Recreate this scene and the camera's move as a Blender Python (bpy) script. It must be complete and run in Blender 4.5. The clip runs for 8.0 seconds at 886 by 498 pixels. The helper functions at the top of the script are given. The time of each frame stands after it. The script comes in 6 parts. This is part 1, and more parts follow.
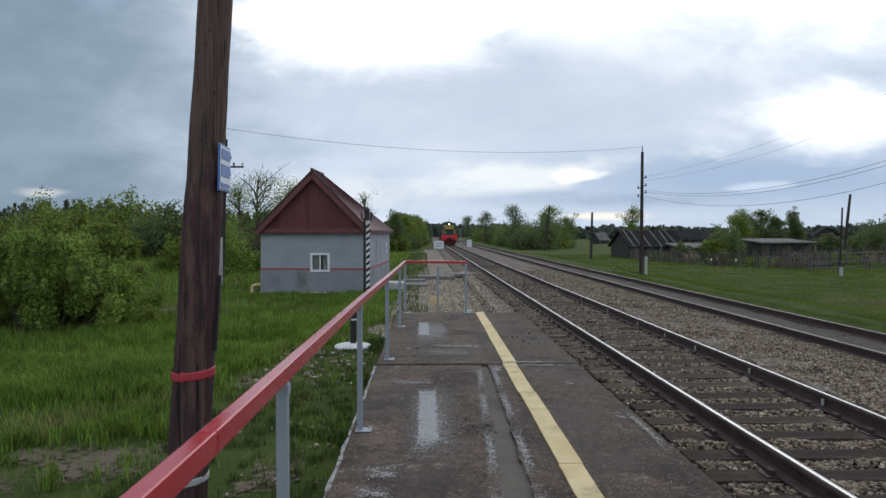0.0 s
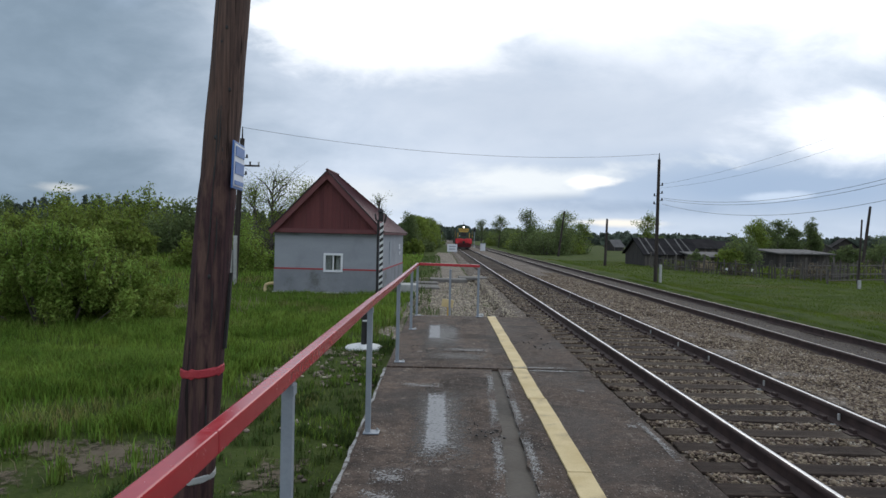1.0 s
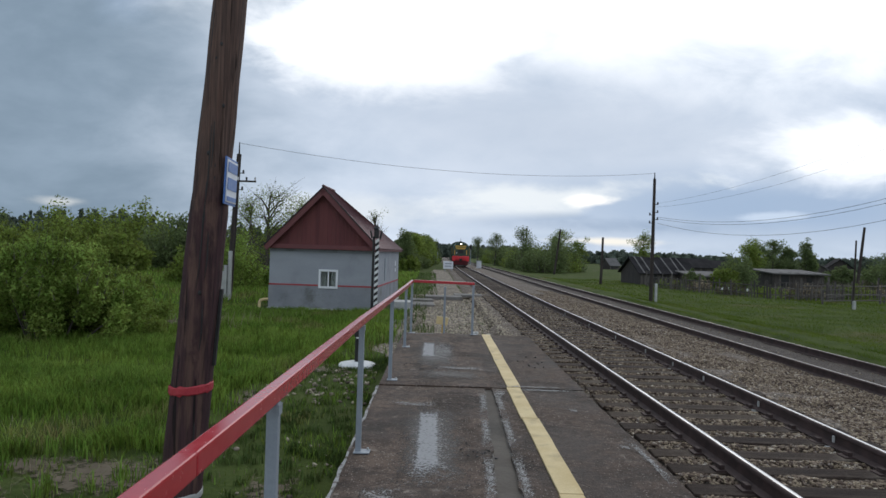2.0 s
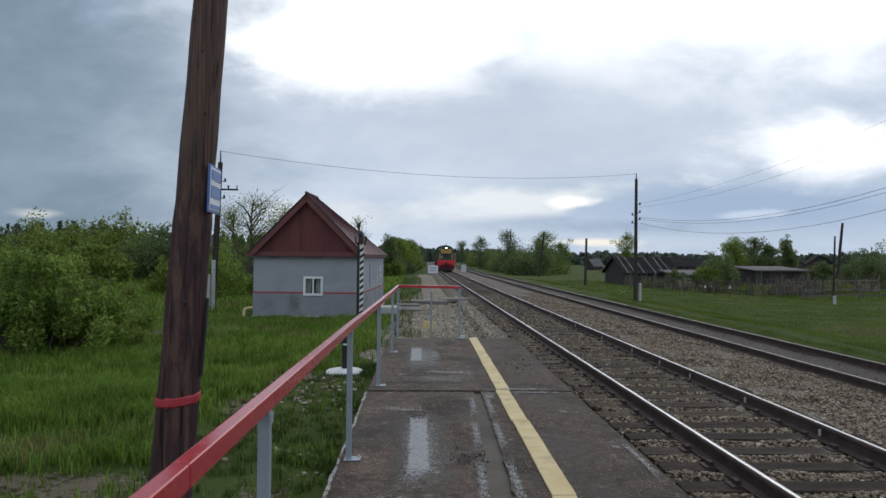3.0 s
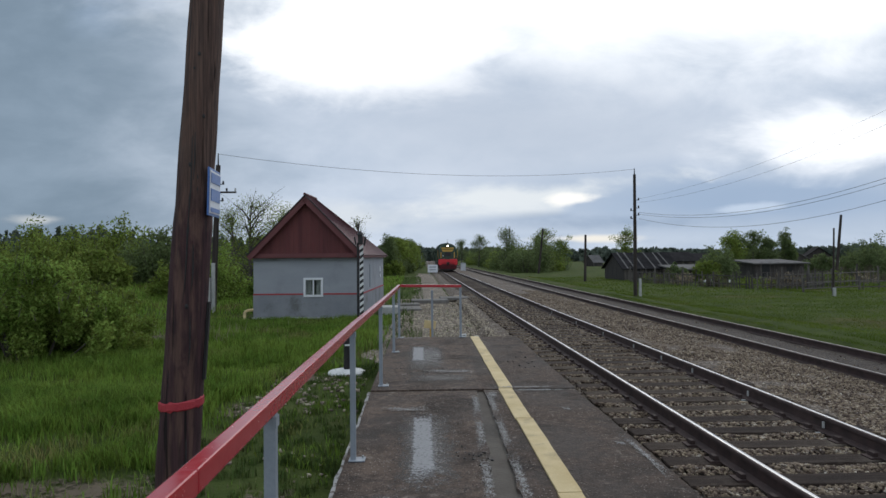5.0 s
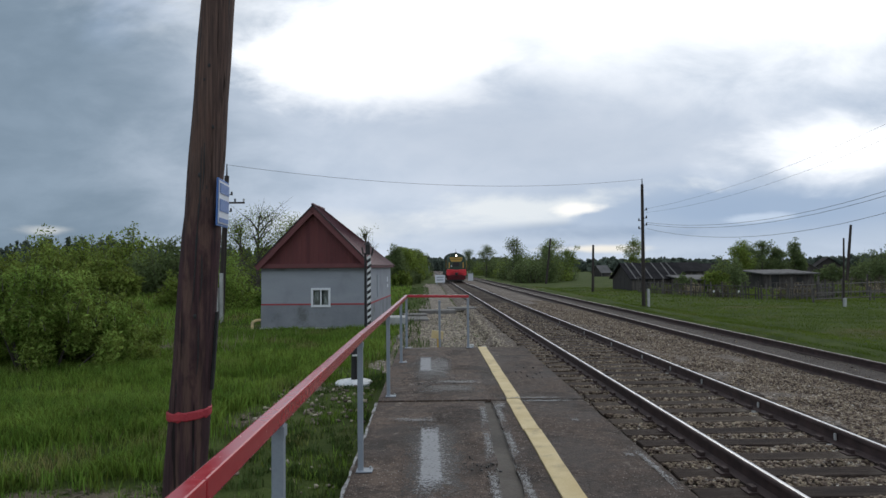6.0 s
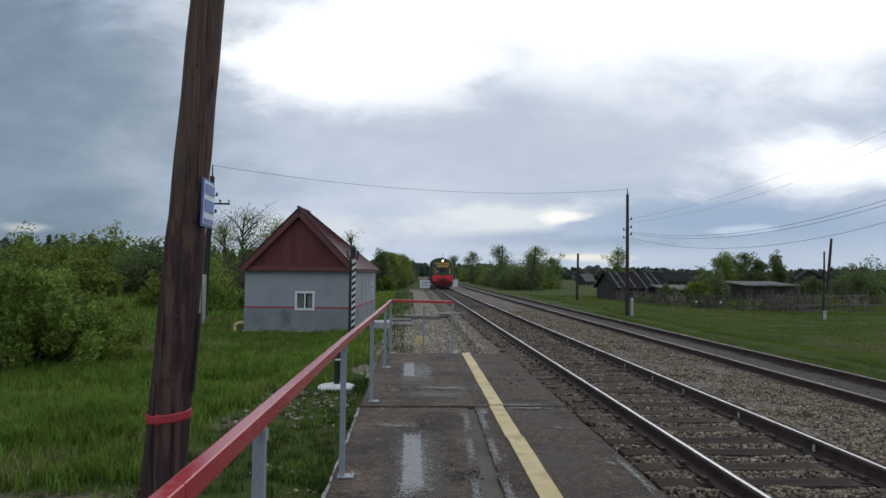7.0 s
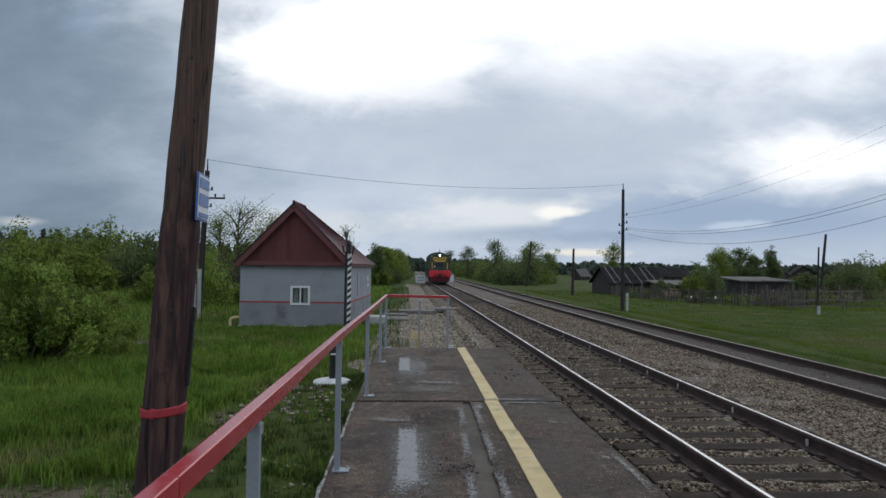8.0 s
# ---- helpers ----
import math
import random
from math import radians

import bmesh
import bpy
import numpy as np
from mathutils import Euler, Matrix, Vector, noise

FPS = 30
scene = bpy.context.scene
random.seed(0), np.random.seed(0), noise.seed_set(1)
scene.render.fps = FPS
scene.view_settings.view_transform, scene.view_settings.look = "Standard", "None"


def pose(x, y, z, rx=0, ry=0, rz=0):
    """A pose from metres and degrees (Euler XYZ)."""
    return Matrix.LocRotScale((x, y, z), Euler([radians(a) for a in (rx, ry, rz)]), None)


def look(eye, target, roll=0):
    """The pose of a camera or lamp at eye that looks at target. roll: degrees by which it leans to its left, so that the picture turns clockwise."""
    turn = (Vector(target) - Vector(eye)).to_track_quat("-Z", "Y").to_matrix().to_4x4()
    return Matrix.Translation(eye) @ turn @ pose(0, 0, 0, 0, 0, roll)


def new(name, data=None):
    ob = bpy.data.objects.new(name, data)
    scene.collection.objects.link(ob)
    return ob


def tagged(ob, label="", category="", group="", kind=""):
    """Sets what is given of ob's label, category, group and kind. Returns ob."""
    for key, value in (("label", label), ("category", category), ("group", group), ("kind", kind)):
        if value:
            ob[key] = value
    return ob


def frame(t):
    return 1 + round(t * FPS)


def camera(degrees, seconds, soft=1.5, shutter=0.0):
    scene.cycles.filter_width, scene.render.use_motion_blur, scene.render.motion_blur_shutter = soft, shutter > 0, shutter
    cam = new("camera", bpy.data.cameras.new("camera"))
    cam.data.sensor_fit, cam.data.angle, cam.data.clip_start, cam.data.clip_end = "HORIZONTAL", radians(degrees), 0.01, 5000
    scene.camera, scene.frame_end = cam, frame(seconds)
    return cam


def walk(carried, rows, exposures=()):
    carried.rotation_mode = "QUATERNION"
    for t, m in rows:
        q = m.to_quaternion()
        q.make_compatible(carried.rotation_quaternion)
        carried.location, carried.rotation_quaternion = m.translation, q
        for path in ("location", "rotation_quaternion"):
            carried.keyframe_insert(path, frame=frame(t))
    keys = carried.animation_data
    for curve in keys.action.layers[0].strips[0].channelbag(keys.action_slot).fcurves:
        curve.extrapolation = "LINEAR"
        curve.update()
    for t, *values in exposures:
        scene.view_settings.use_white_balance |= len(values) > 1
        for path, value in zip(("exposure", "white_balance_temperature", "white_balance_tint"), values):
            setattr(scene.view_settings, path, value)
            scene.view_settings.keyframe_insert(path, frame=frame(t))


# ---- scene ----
cam = camera(67.8, 8.0)
PATH = [
    (0, (0.013, 0.01, 1.627), (0.067, 2.008, 1.579), -0.0),
    (0.5, (-0.007, 0.011, 1.621), (0.047, 2.01, 1.574), 0.4),
    (1, (0.023, 0.049, 1.623), (0.036, 2.049, 1.584), 1.3),
    (1.5, (0.057, 0.052, 1.621), (0.032, 2.052, 1.597), 2.2),
    (2, (0.05, 0.067, 1.63), (0.073, 2.067, 1.643), 1.8),
    (2.2, (0.045, 0.07, 1.629), (0.09, 2.069, 1.653), 1.5),
    (3.3, (0.021, 0.087, 1.623), (0.09, 2.086, 1.65), 0.2),
    (3.5, (0.016, 0.09, 1.622), (0.082, 2.089, 1.645), -0.1),
    (4, (0.016, 0.084, 1.625), (0.082, 2.083, 1.637), -0.3),
    (4.5, (0.016, 0.088, 1.627), (0.099, 2.086, 1.639), -0.3),
    (4.7, (0.016, 0.088, 1.627), (0.1, 2.086, 1.643), -0.4),
    (5.8, (0.013, 0.087, 1.625), (0.048, 2.086, 1.672), -0.6),
    (6, (0.013, 0.087, 1.625), (0.064, 2.085, 1.68), -0.5),
    (6.5, (0.014, 0.084, 1.628), (0.096, 2.081, 1.694), 0.3),
    (7, (0.007, 0.099, 1.624), (0.102, 2.095, 1.696), 0.6),
    (7.5, (0.009, 0.099, 1.624), (0.107, 2.095, 1.691), 0.7),
    (8, (0.01, 0.1, 1.621), (0.118, 2.097, 1.678), 0.7),
]
walk(cam, [(t, look(eye, target, roll)) for t, eye, target, roll in PATH],
     exposures=[(0, 0.2), (1, 0.2), (2, 0.14), (3.5, 0.05), (4.5, 0.03), (6, 0.02), (8, -0.08)])
FAR = 900.0

# ---- light ----
SUN_AZ, SUN_EL = radians(14), radians(38)
sun = new("sun", bpy.data.lights.new("sun", "SUN"))
sun.data.energy, sun.data.angle, sun.data.color = 0.55, radians(22), (1.0, 0.96, 0.9)
sun.matrix_basis = look((20 * math.sin(SUN_AZ), 20 * math.cos(SUN_AZ), 20 * math.tan(SUN_EL)), (0, 0, 0))


class Net:
    """Short hand for a node tree."""

    def __init__(self, tree):
        self.t = tree
        tree.nodes.clear()

    def n(self, kind, **values):
        node = self.t.nodes.new(kind)
        for key, v in values.items():
            setattr(node, key, v)
        return node

    def put(self, socket, v):
        if isinstance(v, bpy.types.NodeSocket):
            self.t.links.new(v, socket)
        else:
            socket.default_value = v

    def m(self, op, a, b=0.0, c=0.0):
        node = self.n("ShaderNodeMath", operation=op)
        for s, v in zip(node.inputs, (a, b, c)):
            self.put(s, v)
        return node.outputs[0]

    def ramp(self, v, lo, hi, a=0.0, b=1.0):
        node = self.n("ShaderNodeMapRange", interpolation_type="SMOOTHSTEP")
        for s, x in zip(node.inputs, (v, lo, hi, a, b)):
            self.put(s, x)
        return node.outputs[0]

    def mix(self, f, a, b):
        node = self.n("ShaderNodeMix", data_type="RGBA")
        self.put(node.inputs[0], f)
        self.put(node.inputs[6], a if isinstance(a, bpy.types.NodeSocket) else (*a, 1))
        self.put(node.inputs[7], b if isinstance(b, bpy.types.NodeSocket) else (*b, 1))
        return node.outputs[2]

    def noise(self, vec, scale, detail=4.0, rough=0.55, distort=0.0):
        node = self.n("ShaderNodeTexNoise")
        if vec is not None:
            self.t.links.new(vec, node.inputs["Vector"])
        node.inputs["Scale"].default_value = scale
        node.inputs["Detail"].default_value = detail
        node.inputs["Roughness"].default_value = rough
        node.inputs["Distortion"].default_value = distort
        return node.outputs[0]


def make_world():
    w = bpy.data.worlds.new("sky")
    w.use_nodes = True
    scene.world = w
    k = Net(w.node_tree)
    tc = k.n("ShaderNodeTexCoord").outputs["Generated"]
    sep = k.n("ShaderNodeSeparateXYZ")
    k.put(sep.inputs[0], tc)
    x, y, z = sep.outputs
    sky = k.n("ShaderNodeTexSky", sky_type="NISHITA", sun_disc=False, sun_elevation=SUN_EL, sun_rotation=SUN_AZ)
    scale = k.n("ShaderNodeVectorMath", operation="SCALE")
    k.put(scale.inputs[0], sky.outputs[0])
    scale.inputs[3].default_value = 0.11
    blue = scale.outputs[0]
    # the clouds lie on a high plane, so they draw together towards the horizon
    zz = k.m("ADD", k.m("MAXIMUM", z, 0.0), 0.2)
    comb = k.n("ShaderNodeCombineXYZ")
    k.put(comb.inputs[0], k.m("DIVIDE", x, zz))
    k.put(comb.inputs[1], k.m("DIVIDE", y, zz))
    plane = comb.outputs[0]
    big = k.noise(plane, 0.42, 4.0, 0.5, 0.3)
    fine = k.noise(plane, 1.5, 6.0, 0.52, 0.2)
    yy = k.m("MAXIMUM", y, 0.05)
    u, v = k.m("DIVIDE", x, yy), k.m("DIVIDE", z, yy)
    near = k.n("ShaderNodeCombineXYZ")
    k.put(near.inputs[0], u)
    k.put(near.inputs[1], k.m("MULTIPLY", v, 2.0))
    lump = k.noise(near.outputs[0], 5.5, 8.0, 0.58, 0.25)
    puff = k.m("ADD", k.m("ADD", k.m("MULTIPLY", big, 0.4), k.m("MULTIPLY", fine, 0.2)), k.m("MULTIPLY", lump, 0.4))

    def glow(u0, v0, su, sv, wobble, lo, hi, lean=0.0):
        du = k.m("DIVIDE", k.m("SUBTRACT", u, u0), su)
        dv = k.m("DIVIDE", k.m("SUBTRACT", k.m("SUBTRACT", v, v0), k.m("MULTIPLY", k.m("SUBTRACT", u, u0), lean)), sv)
        r = k.m("SQRT", k.m("ADD", k.m("MULTIPLY", du, du), k.m("MULTIPLY", dv, dv)))
        e = k.m("ADD", k.m("SUBTRACT", 1.0, r), k.m("MULTIPLY", k.m("SUBTRACT", puff, 0.5), wobble))
        return k.ramp(e, lo, hi)

    def lay(c, amount, mask, col):
        return k.mix(k.m("MULTIPLY", mask, amount), c, col)

    grey = k.mix(k.ramp(puff, 0.36, 0.64), (0.46, 0.55, 0.68), (0.66, 0.735, 0.85))
    ahead = k.ramp(y, -0.1, 0.25)
    # heavy slate cloud to the west of the line
    edge = k.m("ADD", u, k.m("MULTIPLY", k.m("SUBTRACT", puff, 0.5), 0.45))
    dark = k.m("MULTIPLY", k.ramp(edge, -0.10, -0.56), ahead)
    c = k.mix(dark, grey, k.mix(k.ramp(puff, 0.38, 0.64), (0.20, 0.272, 0.352), (0.28, 0.365, 0.462)))
    # the broad bright break round the hidden sun, ragged at its western end
    c = lay(c, 0.98, glow(0.40, 0.58, 1.0, 0.31, 1.2, -0.2, 0.5), (1.28, 1.3, 1.32))
    c = lay(c, 0.95, glow(-0.08, 0.33, 0.24, 0.12, 2.6, 0.0, 0.5), (1.25, 1.27, 1.3))
    # grey-blue belly hanging under it, and blue distance to the east
    c = lay(c, 0.6, glow(0.16, 0.20, 0.5, 0.12, 1.4, -0.2, 1.0, -0.06), (0.52, 0.585, 0.69))
    c = lay(c, 0.85, glow(0.52, 0.085, 0.52, 0.075, 2.2, 0.0, 0.8), (0.32, 0.43, 0.6))
    c = lay(c, 0.97, glow(0.68, 0.18, 0.26, 0.075, 2.8, 0.0, 0.75, 0.12), (1.2, 1.22, 1.25))
    # broken bright cloud over the horizon
    c = lay(c, 0.8, glow(0.19, 0.092, 0.26, 0.034, 5.5, 0.1, 0.8, 0.1), (0.84, 0.88, 0.9))
    c = lay(c, 0.9, glow(0.24, 0.088, 0.07, 0.016, 5.0, 0.1, 0.7), (1.05, 1.04, 1.0))
    c = lay(c, 0.5, glow(-0.10, 0.062, 0.22, 0.035, 4.0, 0.1, 0.9), (0.8, 0.83, 0.84))
    c = lay(c, 0.8, glow(0.34, 0.05, 0.38, 0.022, 6.0, 0.0, 1.1, 0.01), (0.29, 0.38, 0.52))
    c = lay(c, 0.7, glow(0.50, 0.07, 0.10, 0.014, 5.0, 0.1, 0.7, 0.05), (0.62, 0.72, 0.86))
    c = lay(c, 0.85, glow(0.25, 0.026, 0.16, 0.011, 3.6, 0.1, 0.8), (0.95, 0.90, 0.80))
    c = lay(c, 0.75, glow(-0.565, 0.060, 0.08, 0.014, 4.0, 0.1, 0.8), (0.66, 0.68, 0.68))
    gap = k.m("MULTIPLY", k.ramp(fine, 0.56, 0.68), k.ramp(v, 0.30, 0.42))
    c = k.mix(k.m("MULTIPLY", gap, 0.45), c, blue)
    c = k.mix(k.ramp(z, 0.0, -0.02), c, (0.05, 0.06, 0.04))
    bg = k.n("ShaderNodeBackground")
    k.put(bg.inputs[0], c)
    bg.inputs[1].default_value = 1.0
    k.t.links.new(bg.outputs[0], k.n("ShaderNodeOutputWorld").inputs[0])


make_world()


# ---- materials ----
def mat(name, a, b, scale=3.0, rough=0.85, metal=0.0, bump=0.2, fine=40.0, c=None, cscale=0.6, cut=(0.5, 0.7),
        stretch=(1, 1, 1), rnd=0.0, island=0.0, glow=0.0, coat=0.0, dist=0.02, spec=0.5, thin=0.0):
    m = bpy.data.materials.new(name)
    m.use_nodes = True
    k = Net(m.node_tree)
    tc = k.n("ShaderNodeTexCoord").outputs["Object"]
    mp = k.n("ShaderNodeMapping")
    k.put(mp.inputs[0], tc)
    mp.inputs["Scale"].default_value = stretch
    p = mp.outputs[0]
    n1, n2 = k.noise(p, scale, 5.0), k.noise(p, fine, 4.0, 0.65)
    col = k.mix(k.ramp(k.m("ADD", k.m("MULTIPLY", n1, 0.6), k.m("MULTIPLY", n2, 0.4)), 0.33, 0.67), a, b)
    if c is not None:
        col = k.mix(k.ramp(k.m("ADD", k.m("MULTIPLY", k.noise(tc, cscale, 6.0, 0.6), 0.75), k.m("MULTIPLY", n2, 0.25)), *cut), col, c)
    if rnd or island:
        r = k.n("ShaderNodeObjectInfo").outputs["Random"] if rnd else k.n("ShaderNodeNewGeometry").outputs["Random Per Island"]
        h = k.n("ShaderNodeHueSaturation")
        k.put(h.inputs["Value"], k.ramp(r, 0.0, 1.0, 1 - (rnd + island), 1 + (rnd + island)))
        k.put(h.inputs["Hue"], k.ramp(r, 0.0, 1.0, 0.5 - 0.03 * (rnd + island), 0.5 + 0.03 * (rnd + island)))
        k.put(h.inputs["Color"], col)
        col = h.outputs[0]
    bs = k.n("ShaderNodeBsdfPrincipled")
    k.put(bs.inputs["Base Color"], col)
    k.put(bs.inputs["Roughness"], k.ramp(n2, 0.2, 0.8, max(rough - 0.12, 0.04), min(rough + 0.1, 1.0)))
    bs.inputs["Metallic"].default_value = metal
    bs.inputs["Coat Weight"].default_value = coat
    bs.inputs["Specular IOR Level"].default_value = spec
    if glow:
        k.put(bs.inputs["Emission Color"], (*a, 1))
        bs.inputs["Emission Strength"].default_value = glow
    if bump:
        bp = k.n("ShaderNodeBump")
        bp.inputs["Strength"].default_value = bump
        bp.inputs["Distance"].default_value = dist
        k.put(bp.inputs["Height"], k.m("ADD", k.m("MULTIPLY", n1, 0.5), n2))
        k.put(bs.inputs["Normal"], bp.outputs[0])
    out = bs.outputs[0]
    if thin:
        tr = k.n("ShaderNodeBsdfTranslucent")
        k.put(tr.inputs[0], col)
        mx = k.n("ShaderNodeMixShader")
        mx.inputs[0].default_value = thin
        k.t.links.new(out, mx.inputs[1])
        k.t.links.new(tr.outputs[0], mx.inputs[2])
        out = mx.outputs[0]
    k.t.links.new(out, k.n("ShaderNodeOutputMaterial").inputs[0])
    return m


def slab_mat(name, a, b, dark, pale):
    """Old platform concrete: blotches, exposed grit, damp stains, hair cracks."""
    m = bpy.data.materials.new(name)
    m.use_nodes = True
    k = Net(m.node_tree)
    tc = k.n("ShaderNodeTexCoord").outputs["Object"]
    n1, n2, n3 = k.noise(tc, 1.3, 8.0, 0.65, 0.3), k.noise(tc, 11.0, 6.0, 0.7), k.noise(tc, 70.0, 3.0, 0.7)
    col = k.mix(k.ramp(k.m("ADD", k.m("MULTIPLY", n1, 0.4), k.m("ADD", k.m("MULTIPLY", n2, 0.35), k.m("MULTIPLY", n3, 0.25))), 0.42, 0.59), a, b)
    col = k.mix(k.m("MULTIPLY", k.ramp(k.noise(tc, 1.1, 8.0, 0.72, 0.6), 0.46, 0.62), 0.85), col, dark)
    col = k.mix(k.m("MULTIPLY", k.ramp(k.noise(tc, 3.4, 9.0, 0.78, 0.4), 0.57, 0.66), 0.75), col, pale)
    vo = k.n("ShaderNodeTexVoronoi", feature="F1")
    k.put(vo.inputs["Vector"], tc)
    vo.inputs["Scale"].default_value = 55.0
    cell = k.n("ShaderNodeSeparateColor")
    k.put(cell.inputs[0], vo.outputs["Color"])
    grit = k.m("MULTIPLY", k.ramp(vo.outputs["Distance"], 0.45, 0.2), k.ramp(cell.outputs[0], 0.55, 0.95))
    col = k.mix(k.m("MULTIPLY", grit, k.ramp(n1, 0.38, 0.62, 0.25, 1.0)), col, (0.4, 0.35, 0.3))
    pit = k.m("MULTIPLY", k.ramp(vo.outputs["Distance"], 0.45, 0.2), k.ramp(cell.outputs[1], 0.7, 0.95))
    col = k.mix(k.m("MULTIPLY", pit, 0.8), col, (0.02, 0.017, 0.015))
    wob = k.n("ShaderNodeVectorMath", operation="ADD")
    k.put(wob.inputs[0], tc)
    nz = k.n("ShaderNodeTexNoise")
    k.put(nz.inputs["Vector"], tc)
    nz.inputs["Scale"].default_value = 3.0
    k.put(wob.inputs[1], nz.outputs["Color"])
    ed = k.n("ShaderNodeTexVoronoi", feature="DISTANCE_TO_EDGE")
    k.put(ed.inputs["Vector"], wob.outputs[0])
    ed.inputs["Scale"].default_value = 0.55
    crack = k.m("MULTIPLY", k.ramp(ed.outputs["Distance"], 0.006, 0.001), k.ramp(n2, 0.46, 0.6, 0.0, 0.7))
    col = k.mix(crack, col, (0.018, 0.015, 0.013))
    bs = k.n("ShaderNodeBsdfPrincipled")
    k.put(bs.inputs["Base Color"], col)
    k.put(bs.inputs["Roughness"], k.ramp(n1, 0.35, 0.65, 0.72, 0.95))
    bs.inputs["Specular IOR Level"].default_value = 0.25
    bp = k.n("ShaderNodeBump")
    bp.inputs["Strength"].default_value = 0.9
    bp.inputs["Distance"].default_value = 0.014
    h = k.m("ADD", k.m("MULTIPLY", n2, 0.8), k.m("MULTIPLY", n3, 0.5))
    k.put(bp.inputs["Height"], k.m("SUBTRACT", k.m("ADD", h, k.m("MULTIPLY", grit, 0.4)), k.m("ADD", crack, k.m("MULTIPLY", pit, 0.4))))
    k.put(bs.inputs["Normal"], bp.outputs[0])
    k.t.links.new(bs.outputs[0], k.n("ShaderNodeOutputMaterial").inputs[0])
    return m


def gravel_mat(name, cols, size):
    """Crushed stone, told apart as cells."""
    m = bpy.data.materials.new(name)
    m.use_nodes = True
    k = Net(m.node_tree)
    tc = k.n("ShaderNodeTexCoord").outputs["Object"]
    vo = k.n("ShaderNodeTexVoronoi", feature="F1")
    k.put(vo.inputs["Vector"], tc)
    vo.inputs["Scale"].default_value = 1 / size
    cell = k.n("ShaderNodeSeparateColor")
    k.put(cell.inputs[0], vo.outputs["Color"])
    col = k.mix(cell.outputs[0], cols[0], cols[1])
    col = k.mix(k.ramp(cell.outputs[1], 0.72, 0.95), col, cols[2])
    col = k.mix(k.ramp(k.noise(tc, 0.8, 5.0), 0.48, 0.68), col, cols[3])
    # shade in the crevices between stones, painted as darker cell rims
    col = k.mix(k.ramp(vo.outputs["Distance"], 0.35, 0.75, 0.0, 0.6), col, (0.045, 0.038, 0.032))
    bs = k.n("ShaderNodeBsdfPrincipled")
    k.put(bs.inputs["Base Color"], col)
    bs.inputs["Roughness"].default_value = 0.92
    bp = k.n("ShaderNodeBump")
    bp.inputs["Strength"].default_value = 0.9
    bp.inputs["Distance"].default_value = size * 0.7
    k.put(bp.inputs["Height"], k.m("MULTIPLY", k.m("SUBTRACT", 1.0, vo.outputs["Distance"]), k.m("ADD", 0.6, cell.outputs[2])))
    k.put(bs.inputs["Normal"], bp.outputs[0])
    k.t.links.new(bs.outputs[0], k.n("ShaderNodeOutputMaterial").inputs[0])
    return m


M_GROUND = mat("meadow soil", (0.045, 0.066, 0.018), (0.085, 0.11, 0.03), 0.8, 0.95, bump=0.7, fine=14.0,
               c=(0.135, 0.112, 0.058), cscale=0.2, cut=(0.52, 0.7), dist=0.06, spec=0.05)
M_GRASS = mat("grass", (0.1, 0.175, 0.026), (0.225, 0.315, 0.058), 0.7, 0.7, bump=0, fine=4.0, c=(0.24, 0.195, 0.09),
              cscale=0.45, cut=(0.53, 0.68), island=0.45, spec=0.1, thin=0.45)
M_GRASSFAR = mat("short grass", (0.085, 0.13, 0.02), (0.15, 0.2, 0.036), 0.22, 0.75, bump=0, fine=1.0,
                 c=(0.17, 0.15, 0.06), cscale=0.2, cut=(0.52, 0.7), island=0.12, spec=0.06, thin=0.4)
M_WEEDS = mat("low weeds", (0.052, 0.085, 0.024), (0.105, 0.15, 0.042), 1.6, 0.75, bump=0, fine=6.0, c=(0.19, 0.155, 0.085), cscale=1.3, cut=(0.56, 0.68), island=0.4, spec=0.08, thin=0.4)
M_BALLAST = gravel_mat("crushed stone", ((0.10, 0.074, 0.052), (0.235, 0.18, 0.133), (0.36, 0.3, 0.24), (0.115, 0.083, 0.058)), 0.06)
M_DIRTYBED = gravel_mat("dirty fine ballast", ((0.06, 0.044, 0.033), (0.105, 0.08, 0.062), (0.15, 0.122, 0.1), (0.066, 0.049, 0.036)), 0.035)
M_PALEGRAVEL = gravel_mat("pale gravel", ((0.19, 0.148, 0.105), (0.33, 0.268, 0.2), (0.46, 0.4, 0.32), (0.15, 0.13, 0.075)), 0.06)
M_STONE = mat("ballast stone", (0.11, 0.078, 0.054), (0.29, 0.22, 0.16), 7.0, 0.9, bump=0.3, fine=60, c=(0.42, 0.37, 0.31), cscale=14.0, cut=(0.54, 0.64), island=0.6, spec=0.2)
M_PALESTONE = mat("pale stone", (0.22, 0.178, 0.13), (0.4, 0.338, 0.262), 5.0, 0.9, bump=0.3, fine=60, island=0.55, spec=0.2)
M_SLAB = slab_mat("weathered concrete", (0.05, 0.034, 0.026), (0.158, 0.113, 0.085), (0.028, 0.0195, 0.015), (0.3, 0.248, 0.2))
M_SLABDARK = slab_mat("dark damp concrete", (0.044, 0.03, 0.023), (0.118, 0.083, 0.062), (0.025, 0.0175, 0.0135), (0.22, 0.18, 0.146))
M_MORTAR = mat("grey mortar fill", (0.075, 0.062, 0.05), (0.13, 0.112, 0.092), 2.0, 0.8, bump=0.35, fine=30, c=(0.045, 0.042, 0.036), cscale=0.9, spec=0.25)
M_LIME = mat("limed edge", (0.3, 0.29, 0.27), (0.52, 0.51, 0.49), 5.0, 0.9, bump=0.5, fine=50, c=(0.11, 0.09, 0.072), cscale=5.0, cut=(0.46, 0.56))
